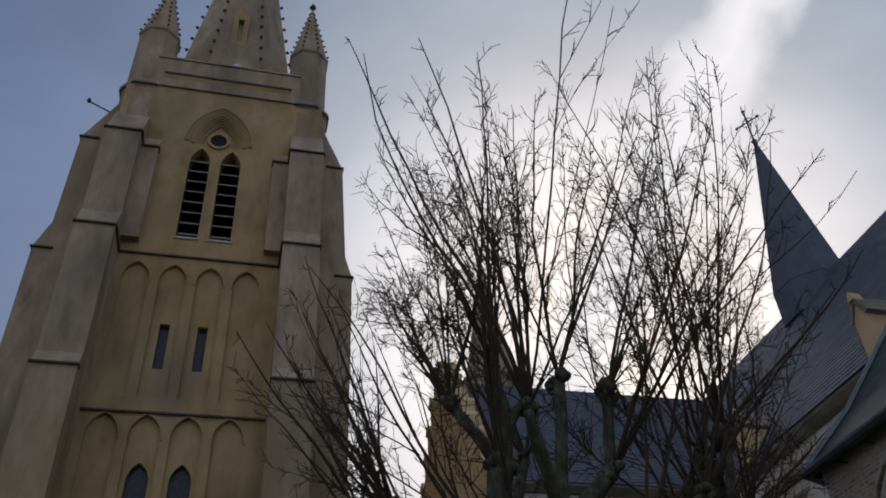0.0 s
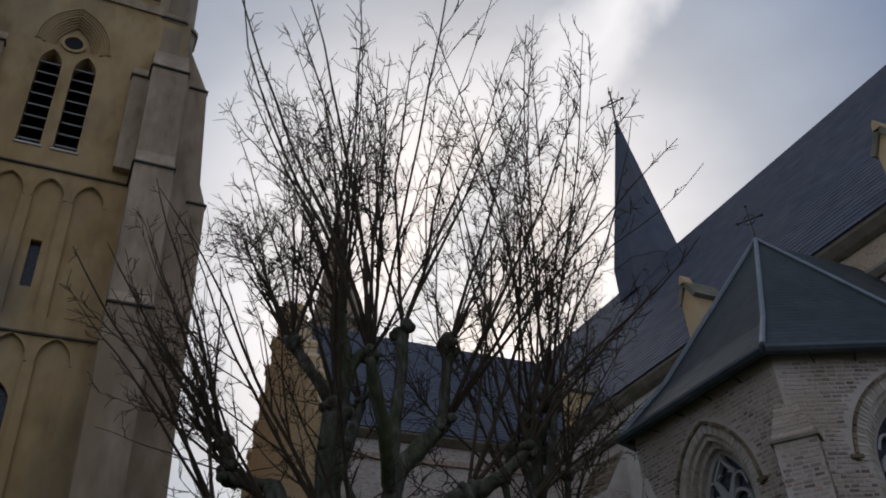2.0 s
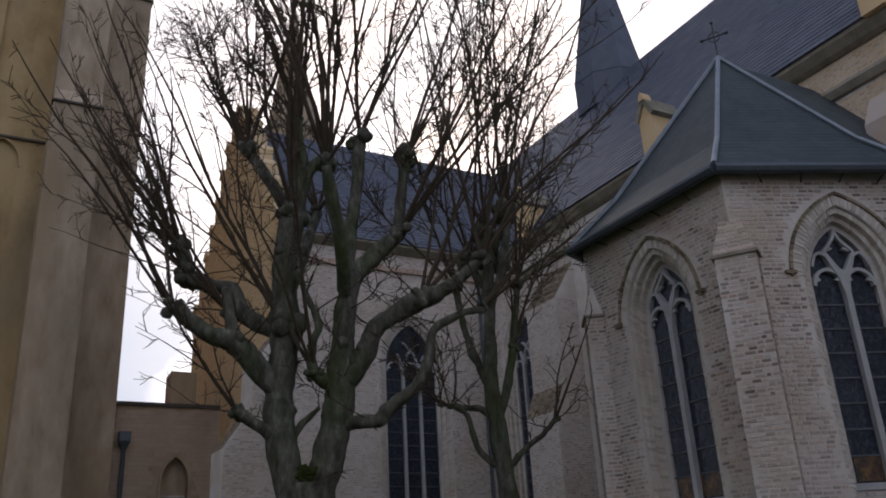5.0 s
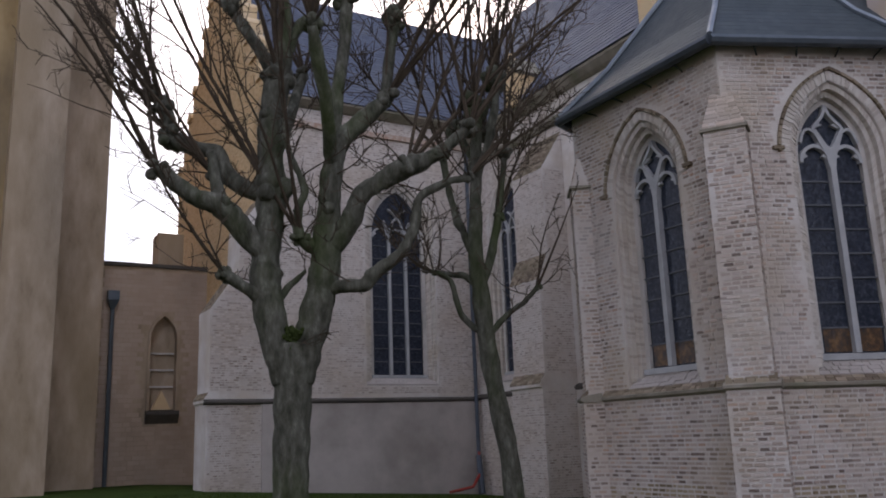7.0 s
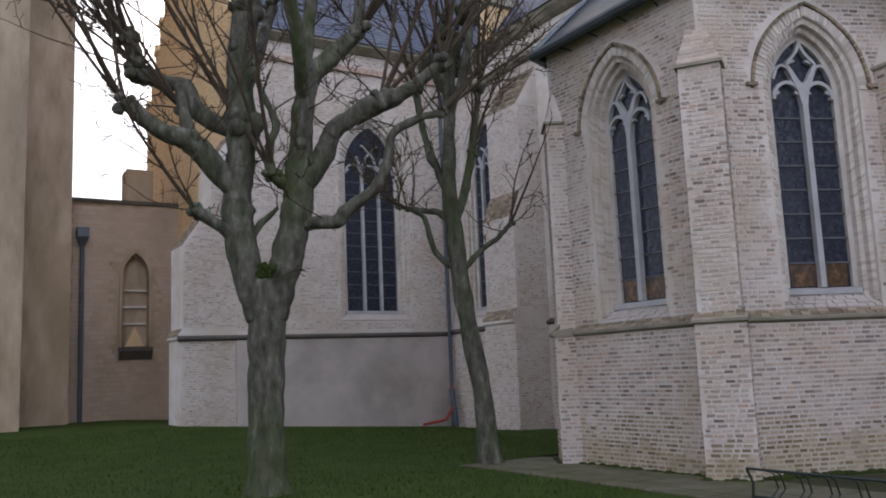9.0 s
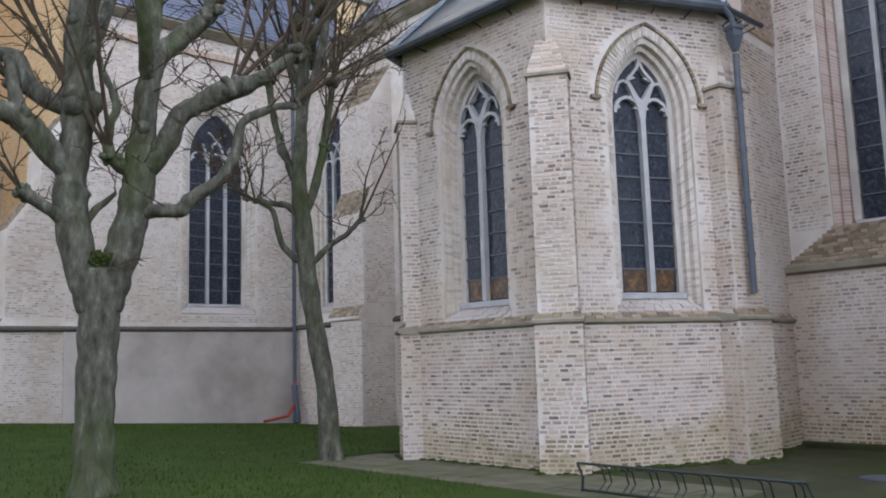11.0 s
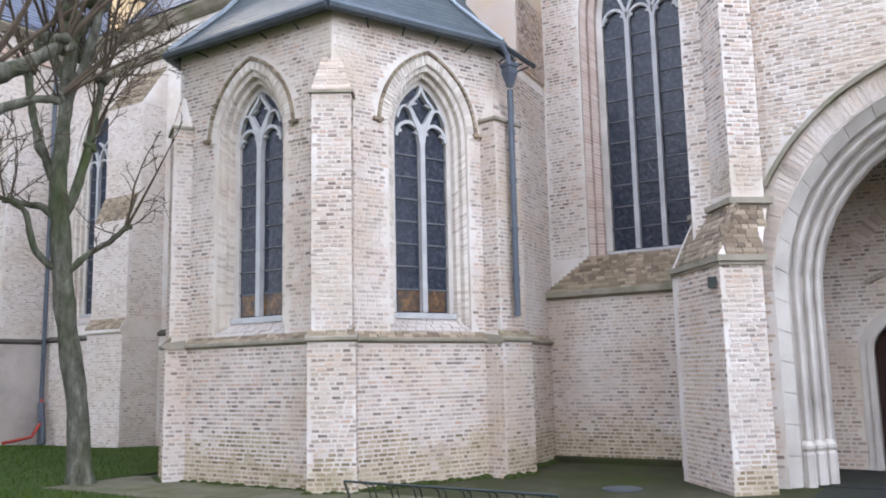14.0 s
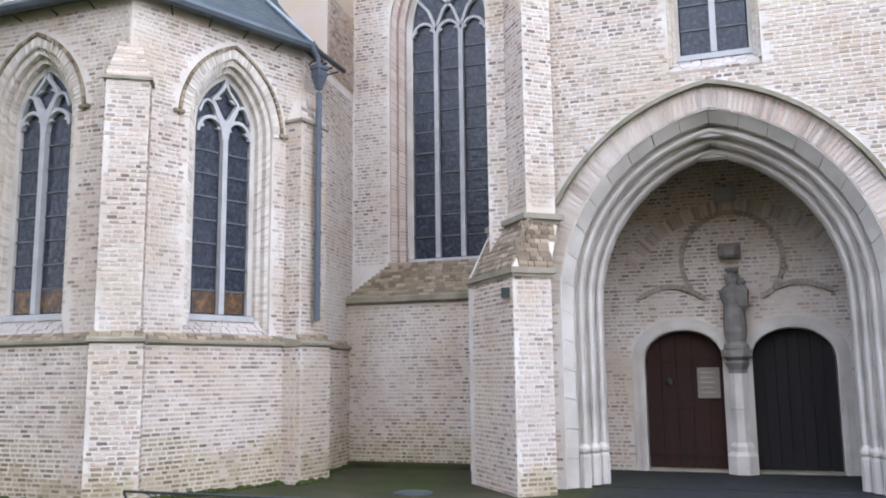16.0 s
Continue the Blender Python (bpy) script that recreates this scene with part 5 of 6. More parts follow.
for i, (c, w) in enumerate(doors):
    b = Build()
    band(b, F_D, basket(c, w, 0.0, 1.82, 0.44), basket(c, w, 0.0, 1.82, 0.44, off=0.20), -0.1, 0.02)
    part("door_surround", b, M_STONE, inner, "pale dressed stone door surround")
    b = Build()
    band(b, F_D, basket(c, w, 0.0, 1.82, 0.44, off=0.02), basket(c, w, 0.0, 1.82, 0.44, off=0.09), -0.1, 0.06)
    part("door_roll", b, M_STONE, inner)
    dr = thing("door_%d" % (i + 1), "red-brown panelled wooden church door, shut" if i == 0 else "dark plank church door, shut", "door", "structure")
    n = 5 if i == 0 else 7
    line = basket(c, w - 0.005, 0.02, 1.82, 0.43, 40)
    for k in range(n):
        a0, a1 = c - w + 2 * w * k / n + 0.004, c - w + 2 * w * (k + 1) / n - 0.004
        pts = [(a0, 0.03)] + [(a0 + (a1 - a0) * q / 4, height_in(line, a0 + (a1 - a0) * q / 4 + (1e-4 if q == 0 else -1e-4)) or 1.8) for q in range(5)] + [(a1, 0.03)]
        b = Build()
        slab(b, F_D, pts, -0.24, -0.17 + 0.006 * (k % 2))
        part("plank", b, M_DOOR1 if i == 0 else M_DOOR2, dr)
    # near-black sheet for the shade behind the planks
    b = Build()
    slab(b, F_D, [(c - w, 0.0), (c + w, 0.0), (c + w, 2.28), (c - w, 2.28)], -0.36, -0.30)
    part("backing", b, M_DARK, dr)
    b = Build()
    mould(b, F_D, c - w, c + w, [(-0.3, 0.0), (0.06, 0.0), (0.06, 0.05), (-0.3, 0.06)])
    part("threshold", b, M_SILL, dr)
    if i == 0:
        for z in (0.25, 1.0, 1.75):
            b = Build()
            slab(b, F_D, [(c - w + 0.04, z), (c + w - 0.04, z), (c + w - 0.04, z + 0.09), (c - w + 0.04, z + 0.09)], -0.18, -0.145)
            part("rail", b, M_DOOR1, dr)
        b = Build()
        p = F_D.at(c - w + 0.38, 1.42, -0.13)
        b.lathe(p[0], p[1], [(0.02, 1.36), (0.045, 1.40), (0.05, 1.46), (0.02, 1.50)], 8)
        part("knocker", b, M_IRON, dr, "small iron knocker")
        b = Build()
        slab(b, F_D, [(2.23, 1.17), (2.58, 1.17), (2.58, 1.66), (2.23, 1.66)], -0.143, -0.135)
        notice = part("notice", b, M_PAPER, None, "paper notice fixed to the door, coloured dim for the porch shade", category="notice")
        for k in range(5):
            b = Build()
            z = 1.57 - 0.08 * k
            slab(b, F_D, [(2.28, z), (2.50 - 0.03 * (k % 2), z), (2.50 - 0.03 * (k % 2), z + 0.022), (2.28, z + 0.022)], -0.136, -0.133)
            part("text_bar", b, M_SILL, notice)
# stone column, statue and console
col = thing("trumeau_column", "worn stone column between the doors", "column")
cx, cy = 14.28, 0.135
b = Build()
b.lathe(cx, cy, [(0.24, 0.0), (0.24, 0.30), (0.19, 0.36), (0.19, 0.44), (0.15, 0.5)], 8, math.pi / 8)
part("base", b, M_STONE, col)
b = Build()
b.lathe(cx, cy, [(0.15, 0.48), (0.145, 1.0), (0.155, 1.02), (0.145, 1.04), (0.145, 1.58)], 8, math.pi / 8)
part("shaft", b, M_STONE, col)
b = Build()
b.lathe(cx, cy, [(0.15, 1.56), (0.15, 1.62), (0.20, 1.72), (0.17, 1.76), (0.25, 1.82), (0.25, 1.93)], 8, math.pi / 8)
part("capital", b, M_STATUE, col)
b = Build()
prof = [(0.20, 0.0), (0.19, 0.06), (0.15, 0.12), (0.18, 0.3), (0.17, 0.55), (0.15, 0.75), (0.20, 0.9), (0.22, 1.0), (0.14, 1.08), (0.08, 1.12), (0.11, 1.18), (0.115, 1.26), (0.06, 1.33), (0.10, 1.34), (0.11, 1.40)]
b.lathe(cx - 0.02, cy, [(r, 1.94 + z * 0.92) for r, z in prof], 12)
b.lathe(cx - 0.12, cy - 0.14, [(0.03, 2.55), (0.09, 2.62), (0.10, 2.85), (0.05, 2.93), (0.07, 3.0), (0.02, 3.06)], 8)
part("statue", b, M_STATUE, None, "weathered dark stone statue on a column", category="statue")
b = Build()
b.lathe(cx + 0.02, cy + 0.02, [(0.16, 3.40), (0.19, 3.44), (0.19, 3.58), (0.17, 3.62)], 8, math.pi / 8)
part("canopy_stone", b, M_STATUE, None, "dark carved canopy stone above the statue", category="canopy")
b = Build()
b.box(13.95, 14.2, 0.0, 0.34, 4.32, 4.5)
b.tube([(14.2, 0.17, 4.45), (14.42, 0.17, 4.62)], 0.03, 6)
part("floodlight", b, M_LOUVRE, None, "grey floodlight box under the porch arch", category="floodlight")
# raised brick ribs on the tympanum
C0, Z0, RR = 2.865, 3.38, 0.78
tymp = []
for sgn in (-1, 1):
    tymp.append([(C0 + sgn * RR * math.sin(a), Z0 + RR * math.cos(a)) for a in (0.0 + k * 0.2 for k in range(12))])
    tymp.append([(C0 + sgn * (0.42 + 1.06 * k / 8), 2.77 + 0.05 * k / 8 + 0.19 * math.sin(math.pi * k / 8)) for k in range(9)])
# flat relieving arch round the ribs
b = Build()
arc0, arc1 = ([(2.88 + r * math.sin(radians(a)), 2.35 + r * math.cos(radians(a))) for a in range(-58, 59, 6)] for r in (1.80, 2.02))
brick_band(b, F_D, arc0, arc1, -0.03, 0.016, 0.065, 0.07)
part("relieving_arch", b, M_SOFT, inner, "flat relieving arch of brown bricks", kind="stuff")
for pts in tymp:
    for p, q in zip(pts, pts[1:]):
        n = max(1, round(math.dist(p, q) / 0.075))
        for k in range(n):
            m = lambda t: (p[0] + (q[0] - p[0]) * t, p[1] + (q[1] - p[1]) * t)
            b = Build()
            bar(b, F_D, [m((k + 0.06) / n), m((k + 0.94) / n)], 0.075, -0.02, 0.055 + 0.008 * (k % 2))
            part("rib_brick", b, M_RIB, inner)

# diagonal buttress at the porch corner
F_X = Face((11.06, 2.91), (11.43, 2.466))


def at_z(pts, z):
    return [(x, y, z) for x, y, _ in pts]


def foot_plan(s0, s1, front, back=-1.6):
    return [F_X.at(s0, 0, front), F_X.at(s1, 0, front), F_X.at(s1, 0, back), F_X.at(s0, 0, back)]


XL = F_X.length
b = Build()
b.hull(at_z(foot_plan(0, XL, 0), -0.3), at_z(foot_plan(0, XL, 0), 2.95))
part("buttress", b, M_MORTAR, porch)
b = Build()
b.hull(at_z(foot_plan(-0.05, XL + 0.06, 0.06), 2.95), at_z(foot_plan(-0.05, XL + 0.06, 0.06), 3.03))
b.hull(at_z(foot_plan(-0.02, XL + 0.03, 0.03), 2.90), at_z(foot_plan(-0.02, XL + 0.03, 0.03), 2.95))
part("buttress_coping", b, M_SILL, porch, "lichen-stained buttress coping")
b = Build()
b.hull(at_z(foot_plan(0, XL, 0), 3.03), at_z(foot_plan(0.36, 0.86, -0.28), 3.74))
part("buttress_weathering", b, M_MORTAR, porch)
b = Build()
sloped_bricks(b, F_X, 0.10, XL + 0.06, (0.01, 3.05), (-0.16, 3.45))
sloped_bricks(b, F_X, 0.26, XL + 0.20, (-0.16, 3.45), (-0.26, 3.72))
side = Face(F_X.at(0, 0, -1.45)[:2], F_X.at(0, 0, 0)[:2])
sloped_bricks(b, side, 0.0, side.length - 0.02, (0.0, 3.05), (-0.34, 3.74), 0.0, 9)
part("weathering_bricks", b, M_WEATHERED, porch, "dark mossy brick weathering", kind="stuff")
b = Build()
b.hull(at_z(foot_plan(0.29, 0.92, -0.20), 3.76), at_z(foot_plan(0.29, 0.92, -0.20), 3.84))
b.hull(at_z(foot_plan(0.33, 0.88, -0.25), 3.70), at_z(foot_plan(0.33, 0.88, -0.25), 3.76))
part("buttress_coping", b, M_SILL, porch)
top = foot_plan(0.38, 0.84, -0.30)
b = Build()
b.hull(at_z(top, 3.8), at_z(top, 10.0))
part("buttress", b, M_MORTAR, porch)
F_X2 = Face(top[0][:2], top[1][:2])
b = Build()
b.box(11.10, 11.20, 2.98, 3.09, 2.62, 2.76)
part("wall_lamp", b, M_IRON, None, "small dark iron box lamp on the buttress", category="lamp")

# ---- yard things ----
b = Build()
slabs_parent = thing("path", "mossy pale slab path along the chapel foot", "path", "structure")
sh = Build()
sh.box(7.62, 9.3, 5.0, 12.2, -0.1, 0.02)
part("path_bed", sh, M_PATH, slabs_parent)
for i in range(4):
    for j in range(14):
        b = Build()
        x0, y0 = 7.64 + i * 0.4, 5.02 + j * 0.5
        b.box(x0 + 0.005, x0 + 0.395, y0 + 0.005, y0 + 0.495, 0.0, 0.03 + random.uniform(0, 0.006))
        part("paving_slab", b, M_PATH, slabs_parent)
rack = thing("bicycle_rack", "low dark iron bicycle rack on mossy ground", "bicycle rack")
RX = 7.95
b = Build()
b.tube([(RX, 6.6, 0.36), (RX - 0.02, 3.85, 0.36)], 0.017, 6)
part("top_rail", b, M_IRON, rack)
b = Build()
b.tube([(RX + 0.06, 6.6, 0.05), (RX + 0.06, 3.85, 0.05)], 0.017, 6)
part("bottom_rail", b, M_IRON, rack)
for y in (6.6, 3.85):
    b = Build()
    b.tube([(RX, y, 0.36), (RX + 0.03, y - 0.05, 0.2), (RX + 0.06, y, 0.0)], 0.017, 6)
    part("leg", b, M_IRON, rack)
for k in range(8):
    y = 6.35 - k * 0.33
    b = Build()
    b.tube([(RX, y, 0.36), (RX + 0.16, y + 0.02, 0.30), (RX + 0.22, y + 0.02, 0.14), (RX + 0.06, y, 0.05)], 0.010, 5)
    b.tube([(RX, y - 0.09, 0.36), (RX + 0.16, y - 0.07, 0.30), (RX + 0.22, y - 0.07, 0.14), (RX + 0.06, y - 0.09, 0.05)], 0.010, 5)
    part("wheel_hoop", b, M_IRON, rack)
b = Build()
b.lathe(11.1, 4.4, [(0.27, 0.0), (0.27, 0.012), (0.24, 0.016), (0.24, 0.02), (0.2, 0.02), (0.08, 0.022)], 20)
part("manhole_cover", b, M_ZINC, None, "worn round manhole cover in the paving", category="manhole")
b = Build()
b.box(12.3, 14.5, -2.2, 2.4, -0.1, 0.02)
part("porch_floor", b, M_ASPHALT, None, "dark grey porch floor", "structure", category="floor")

b = Build()
b.box(9.6, 12.28, -6.0, 2.05, -0.1, 0.012)
part("pavement", b, M_ASPHALT, None, "dark damp asphalt before the porch", "structure", category="pavement")

# ---- trees ----


def tree(name, label, base, view, stems, knobs, seed, heart, crest, shoot_r, moss=None):
    """A pollarded tree. stems: rows of (side, depth, z, radius); knobs: (side, depth, z, radius, shoots, longest).

    Shoots fan out from the heart (side, z) through the knobs and end under crest(side).
    """
    t = thing(name, label, "tree", group="bare trees beside the chapel")
    R = random.Random(seed)
    bx, by = base
    g0 = ground_z(bx, by)
    ux, uy = math.cos(radians(view)), -math.sin(radians(view))
    P = lambda s, d, z: Vector((bx + ux * s - uy * d, by + uy * s + ux * d, z + g0))
    side_of = lambda p: (p.x - bx) * ux + (p.y - by) * uy

    def gnarled(b, amount):
        b.v = [tuple(Vector(q) + noise.noise_vector(Vector(q) * 3.2) * amount + noise.noise_vector(Vector(q) * 9.0) * amount * 0.6) for q in b.v]

    def lump(b, o, q):
        b.lathe(o.x, o.y, [(q * math.sin(a), o.z - q * math.cos(a)) for a in (0.15, 0.7, 1.4, 2.1, 2.8)], 8, R.uniform(0, 3))

    for i, rows in enumerate(stems):
        b = Build()
        line = spline(rows)
        b.tube([P(*q[:3]) for q in line], [q[3] * R.uniform(0.95, 1.06) for q in line], 20 if i == 0 else 12)
        for s, d, z, r in rows[1:-1]:
            if i > 0 and R.random() < 0.5:
                a = R.uniform(0, 6.28)
                lump(b, P(s, d, z) + Vector((math.cos(a), math.sin(a), R.uniform(-0.4, 0.4))) * r * 0.7, r * R.uniform(0.45, 0.65))
        gnarled(b, 0.022 if i == 0 else 0.03)
        part("trunk" if i == 0 else "limb", b, M_BARK, t, smooth=True)
    if moss:
        b = Build()
        for k in range(90):
            f = k / 90
            o = P(moss[0] + R.uniform(-0.05, 0.05) * (0.5 + 2.6 * f), moss[1] + R.uniform(-0.03, 0.06), moss[2] + 0.55 * f)
            lump(b, o, R.uniform(0.022, 0.042))
        gnarled(b, 0.03)
        part("moss_cushion", b, M_MOSS, t, "dark green moss in the fork")
    crown, twigs = Build(), Build()

    def sprout(b, p, d, ln, r, n, sides, lift, wob=0.09, tip=0.2):
        pts, dirs = [p], [d]
        for k in range(n):
            d = (d + Vector((R.gauss(0, 1), R.gauss(0, 1), R.gauss(0, 0.6))) * wob + Vector((0, 0, lift))).normalized()
            p = p + d * (ln / n)
            pts.append(p)
            dirs.append(d)
        b.tube(pts, [max(0.005, r * (1 - (1 - tip) * k / n)) for k in range(n + 1)], sides)
        return pts, dirs

    def aside(d, least, most):
        a = R.uniform(0, 6.28)
        s = d.orthogonal().normalized()
        s = s * math.cos(a) + d.cross(s) * math.sin(a)
        return (d + s * R.uniform(least, most)).normalized()

    def dress(pts, dirs, first, size):
        """Side twigs, each with finer ones, along a shoot."""
        n = len(pts) - 1
        for k in range(first, n + 1):
            for _ in range(R.choice((1, 2, 2, 3)) if size > 0.55 else R.choice((0, 1, 1))):
                p = pts[k - 1].lerp(pts[k], R.random())
                tl = size * R.uniform(0.22, 0.85) * (1.15 - 0.5 * k / n)
                tp, td = sprout(twigs, p, aside(dirs[k], 0.6, 1.3), tl, 0.011, 4, 3, 0.06, 0.10, 0.45)
                for q in range(1, 5):
                    if R.random() < 0.75:
                        sprout(twigs, tp[q], aside(td[q], 0.6, 1.2), R.uniform(0.08, 0.3) * (0.5 + size * 0.6), 0.0065, 2, 3, 0.04, 0.12, 0.8)

    for ks, kd, kz, kr, count, longest in knobs:
        b = Build()
        c = P(ks, kd, kz)
        for _ in range(10):
            lump(b, c + Vector((R.uniform(-1, 1), R.uniform(-1, 1), R.uniform(-0.8, 0.8))) * kr * 0.7, kr * R.uniform(0.38, 0.62))
        gnarled(b, 0.035)
        part("pollard_knob", b, M_BARK, t, smooth=True)
        fan = P(ks, kd * 1.6, kz) - P(heart[0], 0, heart[1])
        fan.z = max(fan.z, (1.5 if ks > 0 else 0.85) * math.hypot(fan.x, fan.y), 0.4)
        fan.normalize()
        for _ in range(count):
            spread = 0.27 + 0.2 * (1 - fan.z)
            d = (fan + Vector((R.gauss(0, spread), R.gauss(0, spread), R.uniform(0.0, 0.3) + 1.7 * (1 - fan.z) * R.random()))).normalized()
            ln = longest * R.uniform(0.62, 1.0)
            top = crest(side_of(c + d * ln))
            if (c + d * ln).z > top:
                ln = max(0.8, (top - c.z) / max(0.3, d.z) * R.uniform(0.70, 0.90))
            r0 = R.uniform(*shoot_r) * (0.65 + 0.35 * min(1.0, ln / 6.0))
            o = c + d * kr * 0.4
            main = sprout(crown, o, d, ln, r0, 10, 5, 0.004 if fan.z > 0.8 else 0.03, 0.06)
            runs = [(main, 3)]
            for _ in range(R.choice((0, 1, 2, 2, 3))):
                q = R.randint(2, 6)
                runs.append((sprout(crown, main[0][q], aside(main[1][q], 0.25, 0.6), ln * (1 - q / 10) * R.uniform(0.55, 0.88), r0 * (1 - 0.08 * q) * 0.62, 7, 4, 0.012, 0.07), 1))
            for (pts, dirs), first in runs:
                dress(pts, dirs, first, 0.9 if fan.z > 0.85 and ln > 3 else 0.5)
        for _ in range(R.randint(1, 3)):
            a = R.uniform(0, 6.28)
            run = sprout(crown, c, (Vector((math.cos(a), math.sin(a), R.uniform(-0.2, 0.3))) + fan * 0.5).normalized(), R.uniform(0.7, 2.0), 0.014, 7, 4, 0.06, 0.16)
            dress(*run, 2, 0.45)
    for rows in stems[1:]:
        line = spline(rows, 3)
        for q in line[2:]:
            if R.random() < 0.30:
                a = R.uniform(0, 6.28)
                run = sprout(crown, P(*q[:3]), Vector((math.cos(a), math.sin(a), R.uniform(-0.2, 0.5))).normalized(), R.uniform(0.5, 1.9), 0.013, 7, 4, 0.10, 0.14)
                dress(*run, 2, 0.4)
    part("crown", crown, M_TWIG, t, "long upright brown shoots", "stuff", raw=True)
    part("twig_spray", twigs, M_TWIG, t, "fine bare twigs", "stuff", raw=True)
    return t


STEMS1 = [
    [(-0.03, 0, -0.1, 0.40), (-0.03, 0, 0.25, 0.275), (-0.03, 0, 1.32, 0.25), (-0.01, 0, 2.2, 0.255), (0.0, 0, 2.65, 0.285), (0.0, 0, 2.95, 0.25)],
    [(-0.10, 0, 2.4, 0.2), (-0.20, 0, 2.8, 0.215), (-0.35, 0.03, 3.45, 0.225), (-0.40, 0.05, 3.98, 0.215), (-0.35, 0.08, 4.72, 0.205), (-0.33, 0.1, 5.15, 0.235), (-0.34, 0.12, 5.76, 0.20), (-0.33, 0.15, 6.38, 0.20), (-0.23, 0.15, 7.0, 0.22)],
    [(0.08, 0, 2.4, 0.2), (0.16, 0, 2.8, 0.215), (0.30, -0.05, 3.32, 0.225), (0.41, -0.1, 3.81, 0.225), (0.46, -0.12, 4.3, 0.205), (0.50, -0.14, 4.81, 0.175), (0.54, -0.15, 5.33, 0.16), (0.63, -0.15, 5.77, 0.145), (0.80, -0.12, 6.05, 0.13), (1.02, -0.1, 6.28, 0.125), (1.37, -0.05, 6.61, 0.11)],
    [(-0.34, 0.05, 4.1, 0.15), (-0.71, -0.05, 4.57, 0.165), (-1.03, -0.15, 4.91, 0.155), (-1.35, -0.2, 4.99, 0.13), (-1.67, -0.25, 5.24, 0.11), (-1.85, -0.3, 5.37, 0.09)],
    [(-0.38, 0.1, 5.1, 0.14), (-0.89, 0.15, 5.38, 0.13), (-1.12, 0.2, 5.81, 0.12), (-1.46, 0.25, 5.89, 0.115), (-1.80, 0.3, 6.06, 0.12), (-1.83, 0.3, 6.36, 0.10), (-1.96, 0.32, 6.59, 0.10)],
    [(-0.94, -0.1, 4.85, 0.10), (-1.11, 0.0, 5.33, 0.095), (-1.18, 0.15, 5.78, 0.085)],
    [(-0.36, 0, 3.5, 0.12), (-0.62, -0.12, 3.70, 0.085), (-0.93, -0.2, 3.92, 0.075)],
    [(-0.23, 0.15, 6.9, 0.14), (-0.47, 0.2, 7.39, 0.10), (-0.78, 0.25, 7.9, 0.09), (-0.95, 0.25, 8.2, 0.08)],
    [(-0.21, 0.15, 6.95, 0.13), (-0.05, 0.2, 7.6, 0.09), (0.12, 0.2, 7.95, 0.10), (0.30, 0.2, 7.93, 0.10)],
    [(-0.21, 0.15, 6.95, 0.14), (-0.15, 0.1, 7.88, 0.10), (-0.2, 0.1, 8.7, 0.07)],
    [(0.56, -0.15, 5.4, 0.12), (0.60, -0.05, 6.22, 0.105), (0.68, 0.1, 6.96, 0.10), (0.78, 0.2, 7.72, 0.095), (0.83, 0.2, 8.4, 0.10)],
    [(0.50, -0.12, 4.25, 0.15), (0.83, -0.25, 4.73, 0.145), (0.97, -0.3, 5.05, 0.14), (1.25, -0.35, 5.25, 0.14), (1.60, -0.4, 5.43, 0.15), (2.03, -0.4, 5.62, 0.10), (2.58, -0.4, 6.08, 0.09)],
    [(0.38, -0.1, 3.68, 0.11), (0.70, -0.25, 3.70, 0.10), (0.98, -0.3, 3.72, 0.10), (1.10, -0.32, 3.84, 0.095), (1.31, -0.35, 4.01, 0.085), (1.56, -0.35, 4.25, 0.075), (1.72, -0.35, 4.6, 0.07), (1.80, -0.35, 4.99, 0.065), (2.19, -0.4, 5.22, 0.06), (2.54, -0.4, 5.31, 0.05)],
    [(0.40, -0.1, 4.3, 0.11), (0.13, -0.15, 4.39, 0.10), (0.05, -0.2, 4.81, 0.06), (0.15, -0.2, 5.07, 0.055), (0.11, -0.2, 5.33, 0.05), (-0.08, -0.2, 5.76, 0.045), (-0.17, -0.2, 6.38, 0.04)],
    [(-0.28, 0.05, 3.45, 0.06), (-0.03, 0.1, 3.81, 0.045), (0.17, 0.12, 4.01, 0.03)],
    [(1.37, -0.05, 6.61, 0.10), (1.45, 0.1, 7.3, 0.085), (1.57, 0.15, 8.06, 0.09)],
    [(-0.30, 0.12, 5.9, 0.11), (-0.1, 0.75, 6.5, 0.10), (0.15, 1.2, 7.5, 0.08)],
    [(0.56, -0.15, 5.5, 0.11), (0.45, -0.75, 6.2, 0.10), (0.25, -1.2, 7.2, 0.08)],
]
KNOBS1 = [(-0.23, 0.15, 7.05, 0.24, 8, 9.5), (-0.97, 0.25, 8.2, 0.15, 10, 8.2), (0.30, 0.2, 7.95, 0.17, 6, 8.4), (-0.2, 0.1, 8.7, 0.1, 6, 8.0), (0.83, 0.2, 8.45, 0.17, 5, 8.0), (1.57, 0.15, 8.08, 0.18, 5, 8.2), (1.38, -0.05, 6.63, 0.16, 5, 8.4), (2.58, -0.4, 6.08, 0.15, 5, 6.5), (1.62, -0.4, 5.45, 0.17, 4, 7.0), (-1.97, 0.32, 6.6, 0.18, 12, 7.0), (-1.80, 0.3, 6.05, 0.19, 3, 6.0), (-1.87, -0.3, 5.38, 0.14, 4, 4.6), (-1.16, 0.1, 5.45, 0.13, 5, 6.0), (-0.95, -0.2, 3.93, 0.12, 2, 2.6), (2.54, -0.4, 5.32, 0.09, 3, 3.0), (0.11, -0.15, 4.42, 0.13, 3, 5.0), (-0.33, 0.1, 5.2, 0.27, 3, 6.0), (0.15, 1.2, 7.55, 0.14, 5, 8.0), (0.25, -1.2, 7.25, 0.14, 5, 8.0)]
